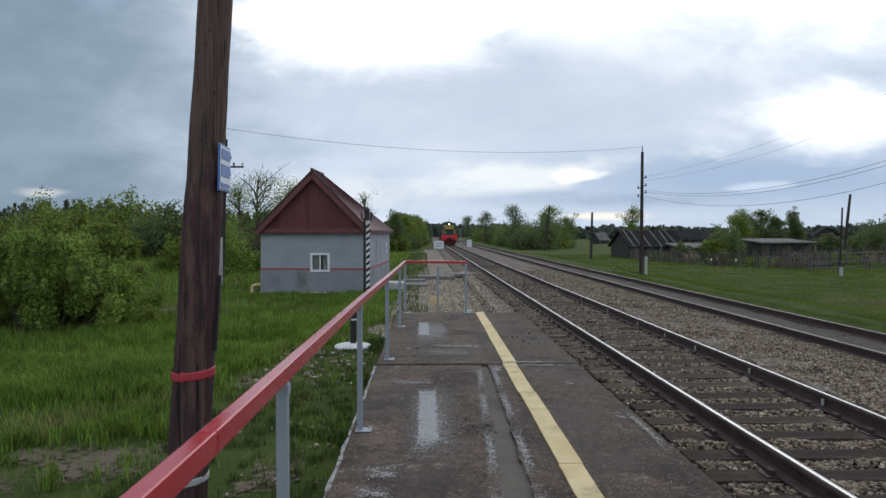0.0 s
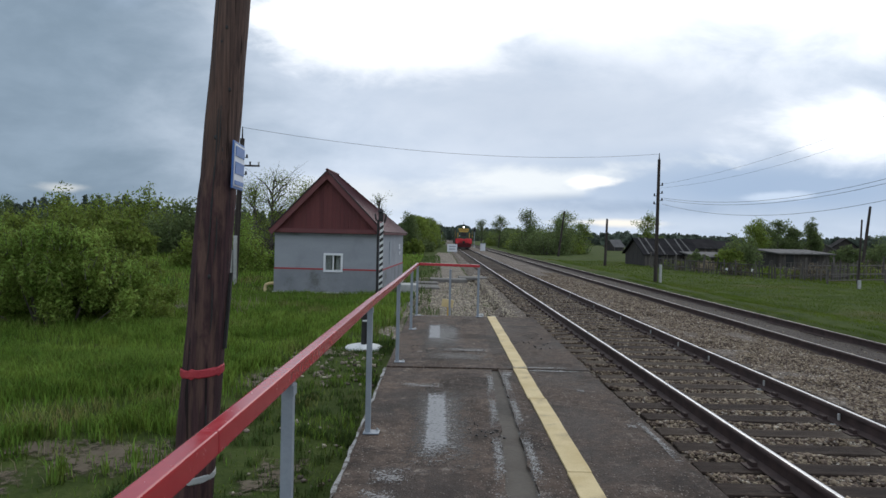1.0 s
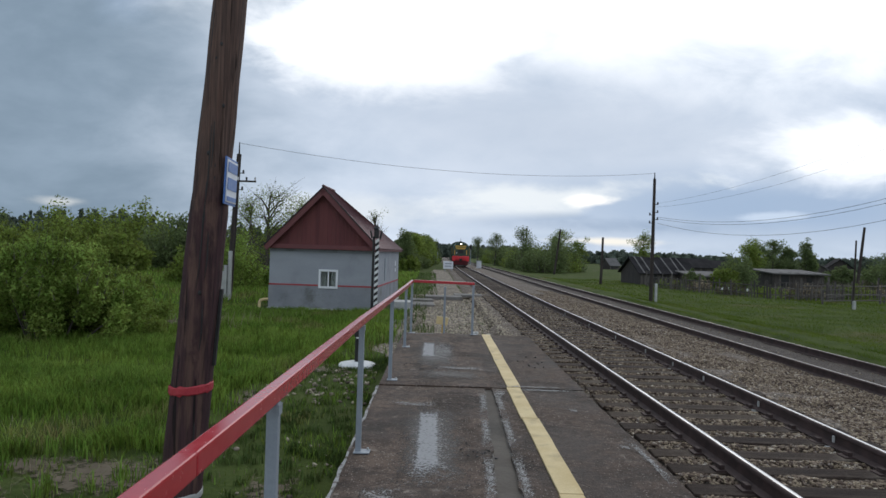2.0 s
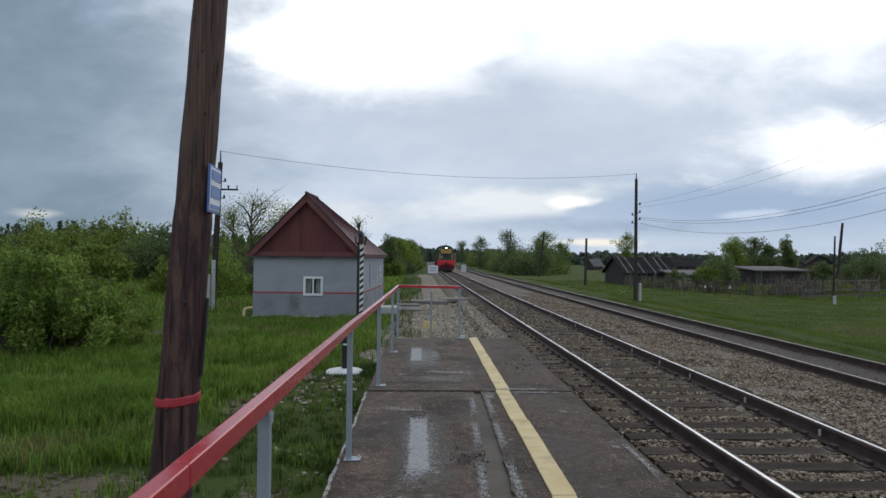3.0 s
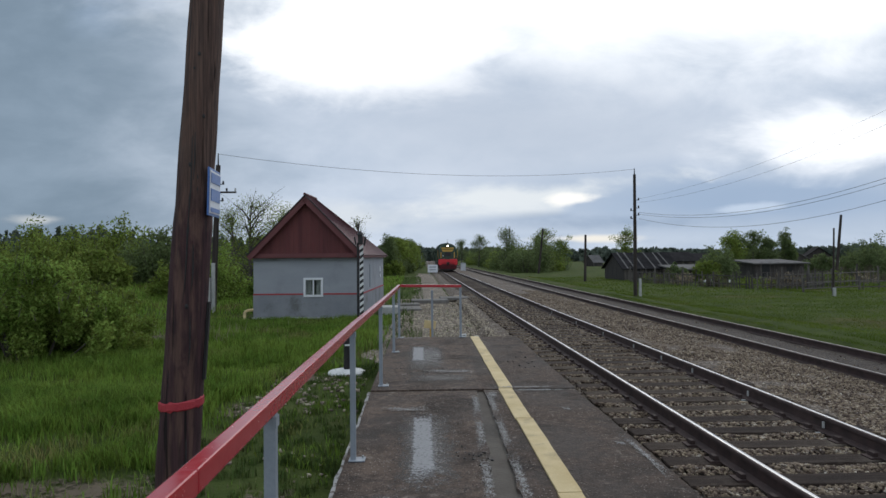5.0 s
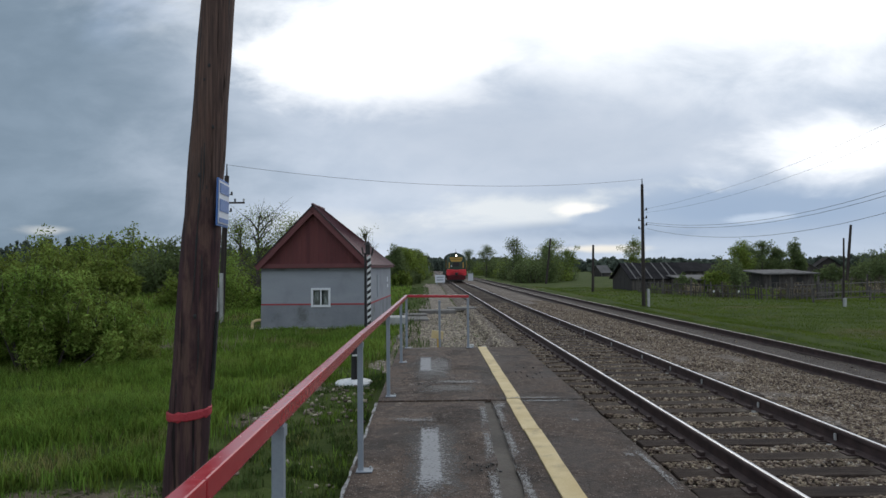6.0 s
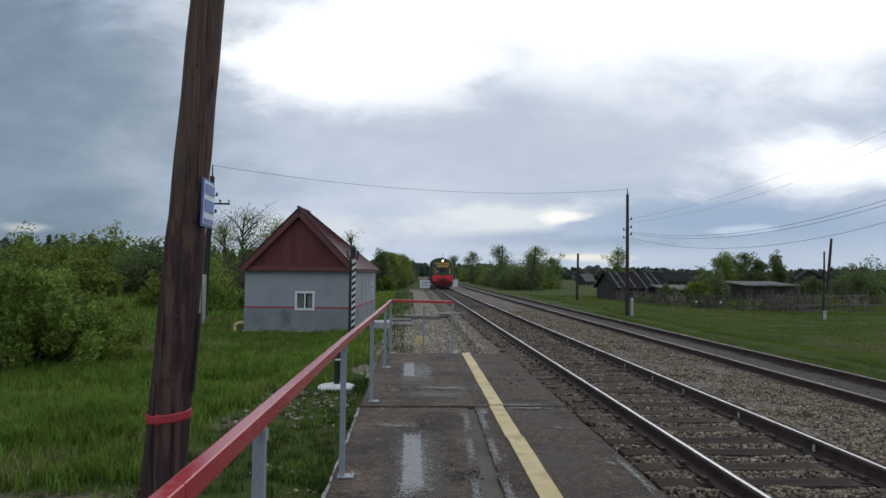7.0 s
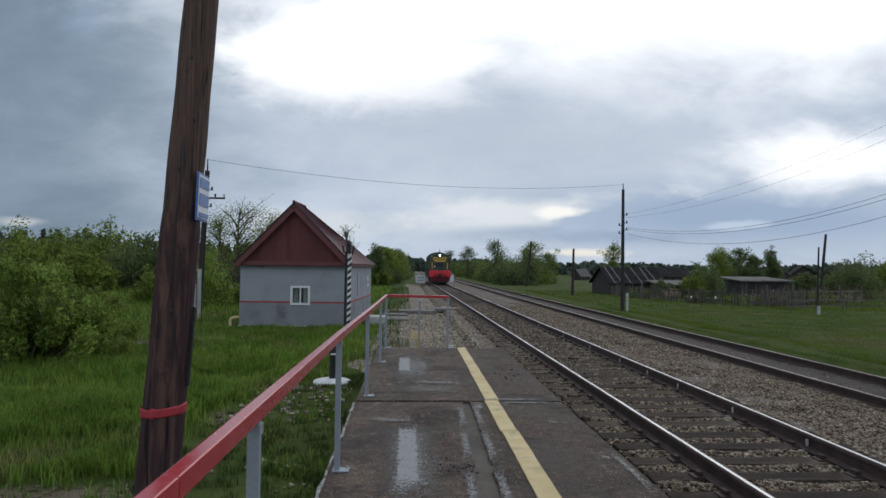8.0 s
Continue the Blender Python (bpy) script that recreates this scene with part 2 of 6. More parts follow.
M_YELLOW = mat("worn yellow paint", (0.56, 0.42, 0.2), (0.7, 0.56, 0.31), 3.0, 0.75, bump=0.3, fine=60, c=(0.34, 0.26, 0.16), cscale=3.2, cut=(0.52, 0.72), dist=0.006, spec=0.3)
M_RAIL = mat("rusty rail steel", (0.05, 0.033, 0.03), (0.095, 0.062, 0.054), 6.0, 0.75, 0.0, 0.25, 60, spec=0.35)
M_RAILTOP = mat("polished rail head", (0.46, 0.46, 0.47), (0.58, 0.58, 0.58), 3.0, 0.3, 1.0, 0.05, 40, stretch=(1, 0.05, 1))
M_RAILDULL = mat("dull rail head", (0.22, 0.2, 0.19), (0.34, 0.32, 0.3), 3.0, 0.4, 0.9, 0.05, 40, stretch=(1, 0.05, 1))
M_SLEEPER = mat("tarred sleeper timber", (0.036, 0.026, 0.02), (0.1, 0.074, 0.056), 2.5, 0.9, bump=0.7, fine=18, stretch=(0.6, 7, 7),
                c=(0.17, 0.14, 0.11), cscale=2.5, cut=(0.53, 0.68), rnd=0.35, dist=0.02, spec=0.2)
M_REDRAIL = mat("red gloss paint", (0.42, 0.02, 0.03), (0.47, 0.03, 0.04), 1.5, 0.2, bump=0.03, fine=30, c=(0.33, 0.02, 0.028), cscale=3.0, cut=(0.6, 0.75), dist=0.002, spec=0.8)
M_GREYPOST = mat("grey painted steel", (0.24, 0.27, 0.3), (0.31, 0.34, 0.37), 3.0, 0.5, bump=0.1, fine=50, c=(0.2, 0.19, 0.17), cscale=5.0, cut=(0.62, 0.72), dist=0.004)
M_WALL = mat("grey painted plaster", (0.3, 0.315, 0.34), (0.36, 0.377, 0.4), 0.9, 0.85, bump=0.3, fine=22, c=(0.26, 0.27, 0.29), cscale=0.9, cut=(0.5, 0.68), stretch=(0.5, 0.5, 2.0), dist=0.01)
M_PLINTH = mat("dull grey plinth", (0.225, 0.235, 0.255), (0.29, 0.3, 0.315), 1.3, 0.9, bump=0.35, fine=20, c=(0.14, 0.14, 0.13), cscale=1.1, dist=0.01)
M_BAND = mat("dark red paint line", (0.33, 0.045, 0.05), (0.4, 0.06, 0.065), 4.0, 0.7, bump=0.1)
M_BOARD = mat("brown red boards", (0.105, 0.028, 0.027), (0.145, 0.038, 0.036), 1.5, 0.75, bump=0.3, fine=16, stretch=(4, 4, 0.5), rnd=0.08, dist=0.01)
M_FASCIA = mat("maroon fascia", (0.125, 0.037, 0.037), (0.17, 0.05, 0.049), 2.0, 0.6, bump=0.15, fine=20)
M_ROOF = mat("maroon roof sheet", (0.078, 0.022, 0.027), (0.115, 0.036, 0.041), 1.2, 0.5, spec=0.4, bump=0.15, fine=20, c=(0.135, 0.06, 0.065), cscale=0.9, cut=(0.55, 0.75))
M_WINDOW = mat("white window paint", (0.74, 0.75, 0.76), (0.82, 0.82, 0.82), 3.0, 0.5, bump=0.08)
M_CURTAIN = mat("pale curtain", (0.3, 0.3, 0.29), (0.46, 0.46, 0.44), 6.0, 0.9, bump=0.3, stretch=(6, 6, 0.4))


def pole_mat(name):
    """Creosoted timber: dark tarred butt, peeled brown streaks, grey-brown grain above."""
    m = bpy.data.materials.new(name)
    m.use_nodes = True
    k = Net(m.node_tree)
    tc = k.n("ShaderNodeTexCoord").outputs["Object"]

    def stretched(sx, sz):
        mp = k.n("ShaderNodeMapping")
        k.put(mp.inputs[0], tc)
        mp.inputs["Scale"].default_value = (sx, sx, sz)
        return mp.outputs[0]
    grain = k.noise(stretched(60.0, 1.6), 1.0, 6.0, 0.65, 0.2)
    broad = k.noise(stretched(9.0, 0.7), 1.0, 6.0, 0.6, 0.3)
    blot = k.noise(stretched(5.0, 1.6), 1.0, 7.0, 0.65, 0.4)
    sep = k.n("ShaderNodeSeparateXYZ")
    k.put(sep.inputs[0], tc)
    z = k.m("ADD", sep.outputs[2], k.m("MULTIPLY", k.m("SUBTRACT", blot, 0.5), 1.6))
    upper = k.mix(k.ramp(grain, 0.32, 0.68), (0.058, 0.036, 0.03), (0.172, 0.108, 0.084))
    lower = k.mix(k.ramp(grain, 0.3, 0.7), (0.03, 0.0165, 0.0175), (0.092, 0.047, 0.048))
    col = k.mix(k.ramp(z, 1.75, 2.25), lower, upper)
    peel = k.m("MULTIPLY", k.ramp(broad, 0.5, 0.6), k.ramp(blot, 0.42, 0.56))
    col = k.mix(k.m("MULTIPLY", peel, 0.75), col, k.mix(grain, (0.08, 0.042, 0.034), (0.23, 0.136, 0.1)))
    crack = k.ramp(k.noise(stretched(34.0, 0.5), 1.0, 3.0, 0.5, 0.1), 0.36, 0.3)
    col = k.mix(k.m("MULTIPLY", crack, 0.85), col, (0.012, 0.009, 0.008))
    bs = k.n("ShaderNodeBsdfPrincipled")
    k.put(bs.inputs["Base Color"], col)
    k.put(bs.inputs["Roughness"], k.ramp(grain, 0.3, 0.7, 0.65, 0.95))
    bs.inputs["Specular IOR Level"].default_value = 0.25
    bp = k.n("ShaderNodeBump")
    bp.inputs["Strength"].default_value = 0.9
    bp.inputs["Distance"].default_value = 0.012
    k.put(bp.inputs["Height"], k.m("SUBTRACT", k.m("ADD", grain, k.m("MULTIPLY", peel, -0.5)), k.m("MULTIPLY", crack, 1.2)))
    k.put(bs.inputs["Normal"], bp.outputs[0])
    k.t.links.new(bs.outputs[0], k.n("ShaderNodeOutputMaterial").inputs[0])
    return m


M_POLE = pole_mat("brown pole timber")
M_OLDPOLE = mat("dark weathered pole", (0.032, 0.026, 0.023), (0.08, 0.066, 0.057), 2.0, 0.9, bump=0.6, fine=12, stretch=(5, 5, 0.3), dist=0.02, spec=0.2)
M_TAR = mat("black tar", (0.012, 0.011, 0.011), (0.03, 0.027, 0.025), 3.0, 0.6, bump=0.3)
M_GREYSLAB = mat("weathered grey concrete", (0.17, 0.16, 0.145), (0.26, 0.245, 0.225), 2.0, 0.9, bump=0.3, fine=24, c=(0.12, 0.11, 0.095), cscale=1.6, spec=0.2)
M_STUB = mat("pale concrete", (0.4, 0.4, 0.38), (0.55, 0.55, 0.52), 2.0, 0.85, bump=0.3, fine=20, c=(0.28, 0.27, 0.25), cscale=1.5)
M_LIMEWASH = mat("limewash", (0.66, 0.66, 0.63), (0.78, 0.78, 0.76), 3.0, 0.85, bump=0.2, c=(0.4, 0.39, 0.36), cscale=4.0, cut=(0.58, 0.7))
M_WIRE = mat("wire", (0.05, 0.05, 0.05), (0.08, 0.08, 0.08), 3.0, 0.5, 0.4, 0)
M_CERAMIC = mat("glazed porcelain", (0.6, 0.6, 0.58), (0.7, 0.7, 0.68), 3.0, 0.25, bump=0)
M_REDTAPE = mat("red painted band", (0.4, 0.025, 0.04), (0.5, 0.05, 0.06), 8.0, 0.6, bump=0.4, fine=50)
M_SIGNBLUE = mat("blue enamel", (0.05, 0.13, 0.38), (0.07, 0.17, 0.44), 3.0, 0.4, bump=0.05)
M_SIGNWHITE = mat("white enamel", (0.66, 0.68, 0.71), (0.76, 0.77, 0.79), 3.0, 0.4, bump=0.05)
M_BARGREY = mat("grey lettering", (0.3, 0.32, 0.35), (0.38, 0.4, 0.42), 3.0, 0.6, bump=0)
M_LEAF = mat("willow leaf", (0.15, 0.2, 0.04), (0.25, 0.305, 0.072), 0.6, 0.6, bump=0, fine=3, island=0.4, spec=0.06, thin=0.5)
M_LEAFPALE = mat("young leaf", (0.17, 0.25, 0.05), (0.3, 0.375, 0.092), 0.6, 0.6, bump=0, fine=3, island=0.45, spec=0.06, thin=0.5)
# muted green of the farther foliage, with air haze put into the colour
M_LEAFHAZE = mat("hazed dark leaf", (0.13, 0.17, 0.07), (0.19, 0.235, 0.095), 0.4, 0.7, bump=0, fine=3, island=0.3, spec=0.08, thin=0.5)
# distance haze is mixed into this greyed, lightened foliage colour
M_FORESTHAZE = mat("hazed far wood", (0.11, 0.138, 0.11), (0.15, 0.18, 0.14), 0.05, 0.9, bump=0, fine=0.4, island=0.25, spec=0.02, thin=0.5)
M_BARK = mat("bark", (0.05, 0.042, 0.035), (0.12, 0.1, 0.085), 3.0, 0.95, bump=0.5, fine=20, stretch=(3, 3, 0.5))
M_SHEDROOF = mat("old felt roof", (0.018, 0.017, 0.018), (0.04, 0.037, 0.038), 0.8, 0.95, bump=0.3, fine=8, spec=0.05)
M_SHEDROOFPALE = mat("pale slate roof", (0.11, 0.105, 0.1), (0.2, 0.188, 0.178), 0.8, 0.9, bump=0.3, fine=8, spec=0.15)
M_SHEDWALL = mat("grey old boards", (0.05, 0.043, 0.038), (0.115, 0.1, 0.088), 1.0, 0.95, bump=0.4, fine=10, stretch=(5, 5, 0.4), rnd=0.3)
M_FENCE = mat("grey paling", (0.075, 0.065, 0.057), (0.16, 0.142, 0.125), 2.0, 0.95, bump=0.4, fine=10, stretch=(4, 4, 0.4), rnd=0.35)
M_LOCOGREEN = mat("dark green engine paint", (0.022, 0.05, 0.03), (0.035, 0.07, 0.042), 1.0, 0.4, bump=0.1, c=(0.045, 0.05, 0.03), cscale=1.5)
M_LOCORED = mat("bright red engine paint", (0.62, 0.02, 0.03), (0.7, 0.035, 0.045), 1.5, 0.4, bump=0.05)
M_LOCOMAROON = mat("dark maroon engine paint", (0.1, 0.012, 0.016), (0.16, 0.02, 0.025), 2.0, 0.6, bump=0.1)
M_LOCOYELLOW = mat("yellow engine paint", (0.5, 0.3, 0.05), (0.58, 0.37, 0.08), 2.0, 0.5, bump=0.05)
M_LOCODARK = mat("sooty steel", (0.018, 0.018, 0.018), (0.04, 0.037, 0.034), 2.0, 0.6, 0.3, 0.1)
M_LAMP = mat("lit headlamp", (1.0, 0.93, 0.8), (1.0, 0.93, 0.8), 2.0, 0.3, bump=0, glow=6.0)
M_GLASSDARK = mat("dark pane", (0.02, 0.024, 0.026), (0.03, 0.034, 0.036), 2.0, 0.08, bump=0)


def glass(name):
    m = bpy.data.materials.new(name)
    m.use_nodes = True
    bs = m.node_tree.nodes["Principled BSDF"]
    bs.inputs["Transmission Weight"].default_value = 1.0
    bs.inputs["Roughness"].default_value = 0.03
    bs.inputs["Base Color"].default_value = (0.9, 0.95, 0.95, 1)
    return m


M_GLASS = glass("window glass")


# ---- building helpers ----
def part(name, bm, material, parent=None, label=""):
    me = bpy.data.meshes.new(name)
    bm.to_mesh(me)
    bm.free()
    for m in (material if isinstance(material, (list, tuple)) else [material]):
        me.materials.append(m)
    ob = new(name, me)
    ob.parent = parent
    return tagged(ob, label)


def raw(name, verts, faces, material, parent=None, label=""):
    me = bpy.data.meshes.new(name)
    me.from_pydata([tuple(p) for p in verts], [], faces)
    me.materials.append(material)
    ob = new(name, me)
    ob.parent = parent
    return tagged(ob, label)


def share(name, mesh, m, parent=None):
    ob = new(name, mesh)
    ob.parent = parent
    ob.matrix_basis = m
    return ob


def empty(name, m=None):
    ob = new(name)
    ob.empty_display_size = 0.2
    if m is not None:
        ob.matrix_basis = m
    return ob


def box(bm, size, at=(0, 0, 0), turn=(0, 0, 0), bevel=0.0, mat_index=0):
    m = pose(*at, *turn) @ Matrix.Diagonal((*size, 1))
    r = bmesh.ops.create_cube(bm, size=1.0, matrix=m)
    faces = {f for v in r["verts"] for f in v.link_faces}
    for f in faces:
        f.material_index = mat_index
    if bevel:
        edges = list({e for v in r["verts"] for e in v.link_edges})
        bmesh.ops.bevel(bm, geom=edges, offset=bevel, segments=2, affect="EDGES", profile=0.6, material=-1)
    return bm


def cyl(bm, r1, r2, a, b, seg=12):
    a, b = Vector(a), Vector(b)
    q = (b - a).to_track_quat("Z", "Y").to_matrix().to_4x4()
    bmesh.ops.create_cone(bm, cap_ends=True, segments=seg, radius1=r1, radius2=r2, depth=(b - a).length,
                          matrix=Matrix.Translation((a + b) / 2) @ q)
    return bm


def B():
    return bmesh.new()


def extrude_y(profile, ys):
    """Verts and quads of a closed x, z outline carried along y; ys holds (y, dx, dz)."""
    n, verts, faces = len(profile), [], []
    for y, dx, dz in ys:
        verts += [(x + dx, y, z + dz) for x, z in profile]
    for i in range(len(ys) - 1):
        for j in range(n):
            a, b = i * n + j, i * n + (j + 1) % n
            faces.append((a, b, b + n, a + n))
    faces.append(tuple(range(n - 1, -1, -1)))
    faces.append(tuple(range((len(ys) - 1) * n, len(ys) * n)))
    return verts, faces


def smooth(ob, angle=40):
    me = ob.data
    for p in me.polygons:
        p.use_smooth = True
    me.set_sharp_from_angle(angle=radians(angle))
    return ob


def hill(x, y):
    """Height of the ground."""
    z = -0.6
    if x > 11:
        z -= 0.25 * min((x - 11) / 3, 1)
    elif x > 2:
        z -= 0.25 * (x - 2) / 9
    if x < -8:
        z += 0.35 * min((-8 - x) / 40, 1)
    near = max(0.0, 1 - max(abs(x) - 60, 0) / 40) * max(0.0, 1 - max(y - 90, 0) / 40)
    z += near * 0.06 * noise.noise((x * 0.35, y * 0.35, 0))
    if 1.5 < x < 12 or (-0.9 < x < 2.2 and y < 14):
        z = min(z, -0.6) - 0.1
    return z


# ---- ground ----
def make_ground():
    xs = sorted(set([-FAR * 2, -900, -500, -300, -200, -140, -100, -80, -60, -50] + [-40 + i * 1.0 for i in range(31)] + [-10 + i * 0.5 for i in range(61)]
                    + [20 + i * 1.5 for i in range(30)] + [70, 85, 100, 140, 200, 300, 500, 900, FAR * 2]))
    ys = sorted(set([-300, -100, -40, -15, -6] + [-3 + i * 0.5 for i in range(70)] + [32 + i * 2 for i in range(35)] + [110, 130, 160, 200, 260, 400, 700, 1200, 2500]))
    verts = [(x, y, hill(x, y)) for y in ys for x in xs]
    n = len(xs)
    faces = [(j * n + i, j * n + i + 1, (j + 1) * n + i + 1, (j + 1) * n + i) for j in range(len(ys) - 1) for i in range(n - 1)]
    g = raw("ground", verts, faces, M_GROUND)
    smooth(g, 60)
    tagged(g, "green meadow ground beside the railway line", "ground", kind="structure")


make_ground()
RAILS1, Z1 = (2.98, 4.57), -0.20
RAILS2, Z2 = (8.14, 9.72), -0.50


def make_bed(name, c, ztop, left, right, label, material, y0=-8.0, y1=520.0):
    """The ballast bank of one track: flat crown, sloping shoulders, a little uneven."""
    ys = [y0 + i * 0.4 for i in range(100)] + [32 + i * 3 for i in range(40)] + [160, 200, 260, 340, y1]
    cols = [(-left - 1.0, -0.95), (-left, -0.06), (-1.35, 0.0), (-0.8, -0.01), (-0.4, 0.005), (0, 0.0), (0.4, 0.005), (0.8, -0.01), (1.35, 0.0), (right, -0.05), (right + 1.0, -0.95)]
    verts = []
    for y in ys:
        for i, (dx, dz) in enumerate(cols):
            wob = 0.035 * noise.noise((dx * 2.1 + c, y * 1.3, 3.0)) if y < 40 else 0
            verts.append((c + dx + (0.12 * noise.noise((y * 0.6, i, 5)) if i in (1, 9) else 0), y, ztop + dz + wob))
    n = len(cols)
    faces = [(j * n + i, j * n + i + 1, (j + 1) * n + i + 1, (j + 1) * n + i) for j in range(len(ys) - 1) for i in range(n - 1)]
    ob = smooth(raw(name, verts, faces, material), 70)
    return tagged(ob, label, "ballast", kind="structure")


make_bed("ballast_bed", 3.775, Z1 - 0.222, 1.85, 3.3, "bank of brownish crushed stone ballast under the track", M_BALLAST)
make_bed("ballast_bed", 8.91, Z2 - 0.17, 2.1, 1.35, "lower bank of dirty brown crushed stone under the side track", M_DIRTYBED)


# ---- railway track ----
def make_rail(name, x, z, top, parent):
    head = [(-0.037, -0.013), (-0.03, -0.004), (-0.018, -0.0006), (0, 0), (0.018, -0.0006), (0.03, -0.004), (0.037, -0.013), (0.034, -0.045), (0.01, -0.058), (0.009, -0.145),
            (0.03, -0.158), (0.075, -0.17), (0.075, -0.18), (-0.075, -0.18), (-0.075, -0.17), (-0.03, -0.158), (-0.009, -0.145), (-0.01, -0.058), (-0.034, -0.045)]
    ys = [(-8 + i * 2.0, 0.004 * noise.noise((i * 0.7, x, 0)), 0.006 * noise.noise((i * 0.5, x, 9))) for i in range(60)] + [(112 + i * 20, 0, 0) for i in range(20)]
    verts, faces = extrude_y(head, ys)
    rail = raw(name, [(vx + x, vy, vz + z) for vx, vy, vz in verts], faces, M_RAIL, parent)
    rail.data.materials.append(top)
    for p in rail.data.polygons:
        if p.normal.z > 0.985 and max(rail.data.vertices[i].co.z for i in p.vertices) > z - 0.015:
            p.material_index = 1
    return smooth(rail, 50)


def make_track(label, rails, z, top, sleeper_y0, count, proud):
    t = tagged(empty("railway_track"), label, "track", kind="structure")
    c = sum(rails) / 2
    for x in rails:
        make_rail("rail", x, z, top, t)
    rnd = random.Random(int(z * 100))
    meshes = []
    for k in range(4):
        bm = box(B(), (2.75, 0.25, 0.16), bevel=0.018)
        for v in bm.verts:
            v.co += Vector((0.02 * noise.noise(v.co * 3 + Vector((k, 0, 0))), 0.012 * noise.noise(v.co * 4 + Vector((0, k, 7))), 0.008 * noise.noise(v.co * 5)))
        me = bpy.data.meshes.new("sleeper")
        bm.to_mesh(me)
        bm.free()
        me.materials.append(M_SLEEPER)
        meshes.append(me)
    for i in range(count):
        y = sleeper_y0 + 0.543 * i + rnd.uniform(-0.025, 0.025)
        share("sleeper", meshes[i % 4], pose(c + rnd.uniform(-0.05, 0.05), y, z - 0.18 - 0.08 + rnd.uniform(-0.008, 0.004) + proud, 0, rnd.uniform(-0.3, 0.3), rnd.uniform(-1.2, 1.2)), t)
    # chairs and anti-creep clamps at the rail foot
    plate = box(box(B(), (0.34, 0.16, 0.025), bevel=0.005), (0.05, 0.1, 0.05), (0.1, 0, 0.03), bevel=0.006)
    box(plate, (0.05, 0.1, 0.05), (-0.1, 0, 0.03), bevel=0.006)
    pm = bpy.data.meshes.new("tie_plate")
    plate.to_mesh(pm)
    plate.free()
    pm.materials.append(M_RAIL)
    cm = bpy.data.meshes.new("rail_clamp")
    bm = box(box(B(), (0.022, 0.028, 0.075), (0.05, 0, -0.095), bevel=0.006), (0.09, 0.03, 0.03), (0, 0, -0.19), bevel=0.006)
    bm.to_mesh(cm)
    bm.free()
    cm.materials.append(M_STUB)
    if proud >= 0:
        for i in range(46):
            for x in rails:
                share("tie_plate", pm, pose(x, sleeper_y0 + 0.543 * i, z - 0.183), t)
        for y in (7.35, 9.05, 10.9, 12.3, 13.9, 16.2, 19.0, 22.5):
            share("rail_clamp", cm, pose(rails[1] - 0.085, y, z, 0, 0, 0), t)
    return t


make_track("straight railway track with polished rails on dark timber sleepers", RAILS1, Z1, M_RAILTOP, 5.37 - 0.543 * 16, 290, 0.0)
make_track("lower side track with dull rails on buried sleepers", RAILS2, Z2, M_RAILDULL, -2.0, 200, -0.02)


# ---- platform ----
def ragged(pts, step=0.12, amount=0.012, seed=0):
    """An outline with a chipped, uneven edge."""
    out, rnd = [], random.Random(seed)
    for (x0, y0), (x1, y1) in zip(pts, pts[1:] + pts[:1]):
        n = max(1, int(math.hypot(x1 - x0, y1 - y0) / step))
        for i in range(n):
            f = i / n
            j = amount * (noise.noise((x0 + (x1 - x0) * f, (y0 + (y1 - y0) * f) * 2.3, seed)) + rnd.uniform(-0.5, 0.5))
            out.append((x0 + (x1 - x0) * f + j, y0 + (y1 - y0) * f + j * 0.6))
    return out


def prism(pts, z0, z1):
    bm = B()
    lo = [bm.verts.new((x, y, z0)) for x, y in pts]
    hi = [bm.verts.new((x, y, z1)) for x, y in pts]
    bm.faces.new(hi)
    bm.faces.new(lo[::-1])
    n = len(pts)
    for i in range(n):
        bm.faces.new((lo[i], lo[(i + 1) % n], hi[(i + 1) % n], hi[i]))
    bmesh.ops.recalc_face_normals(bm, faces=bm.faces)
    return bm


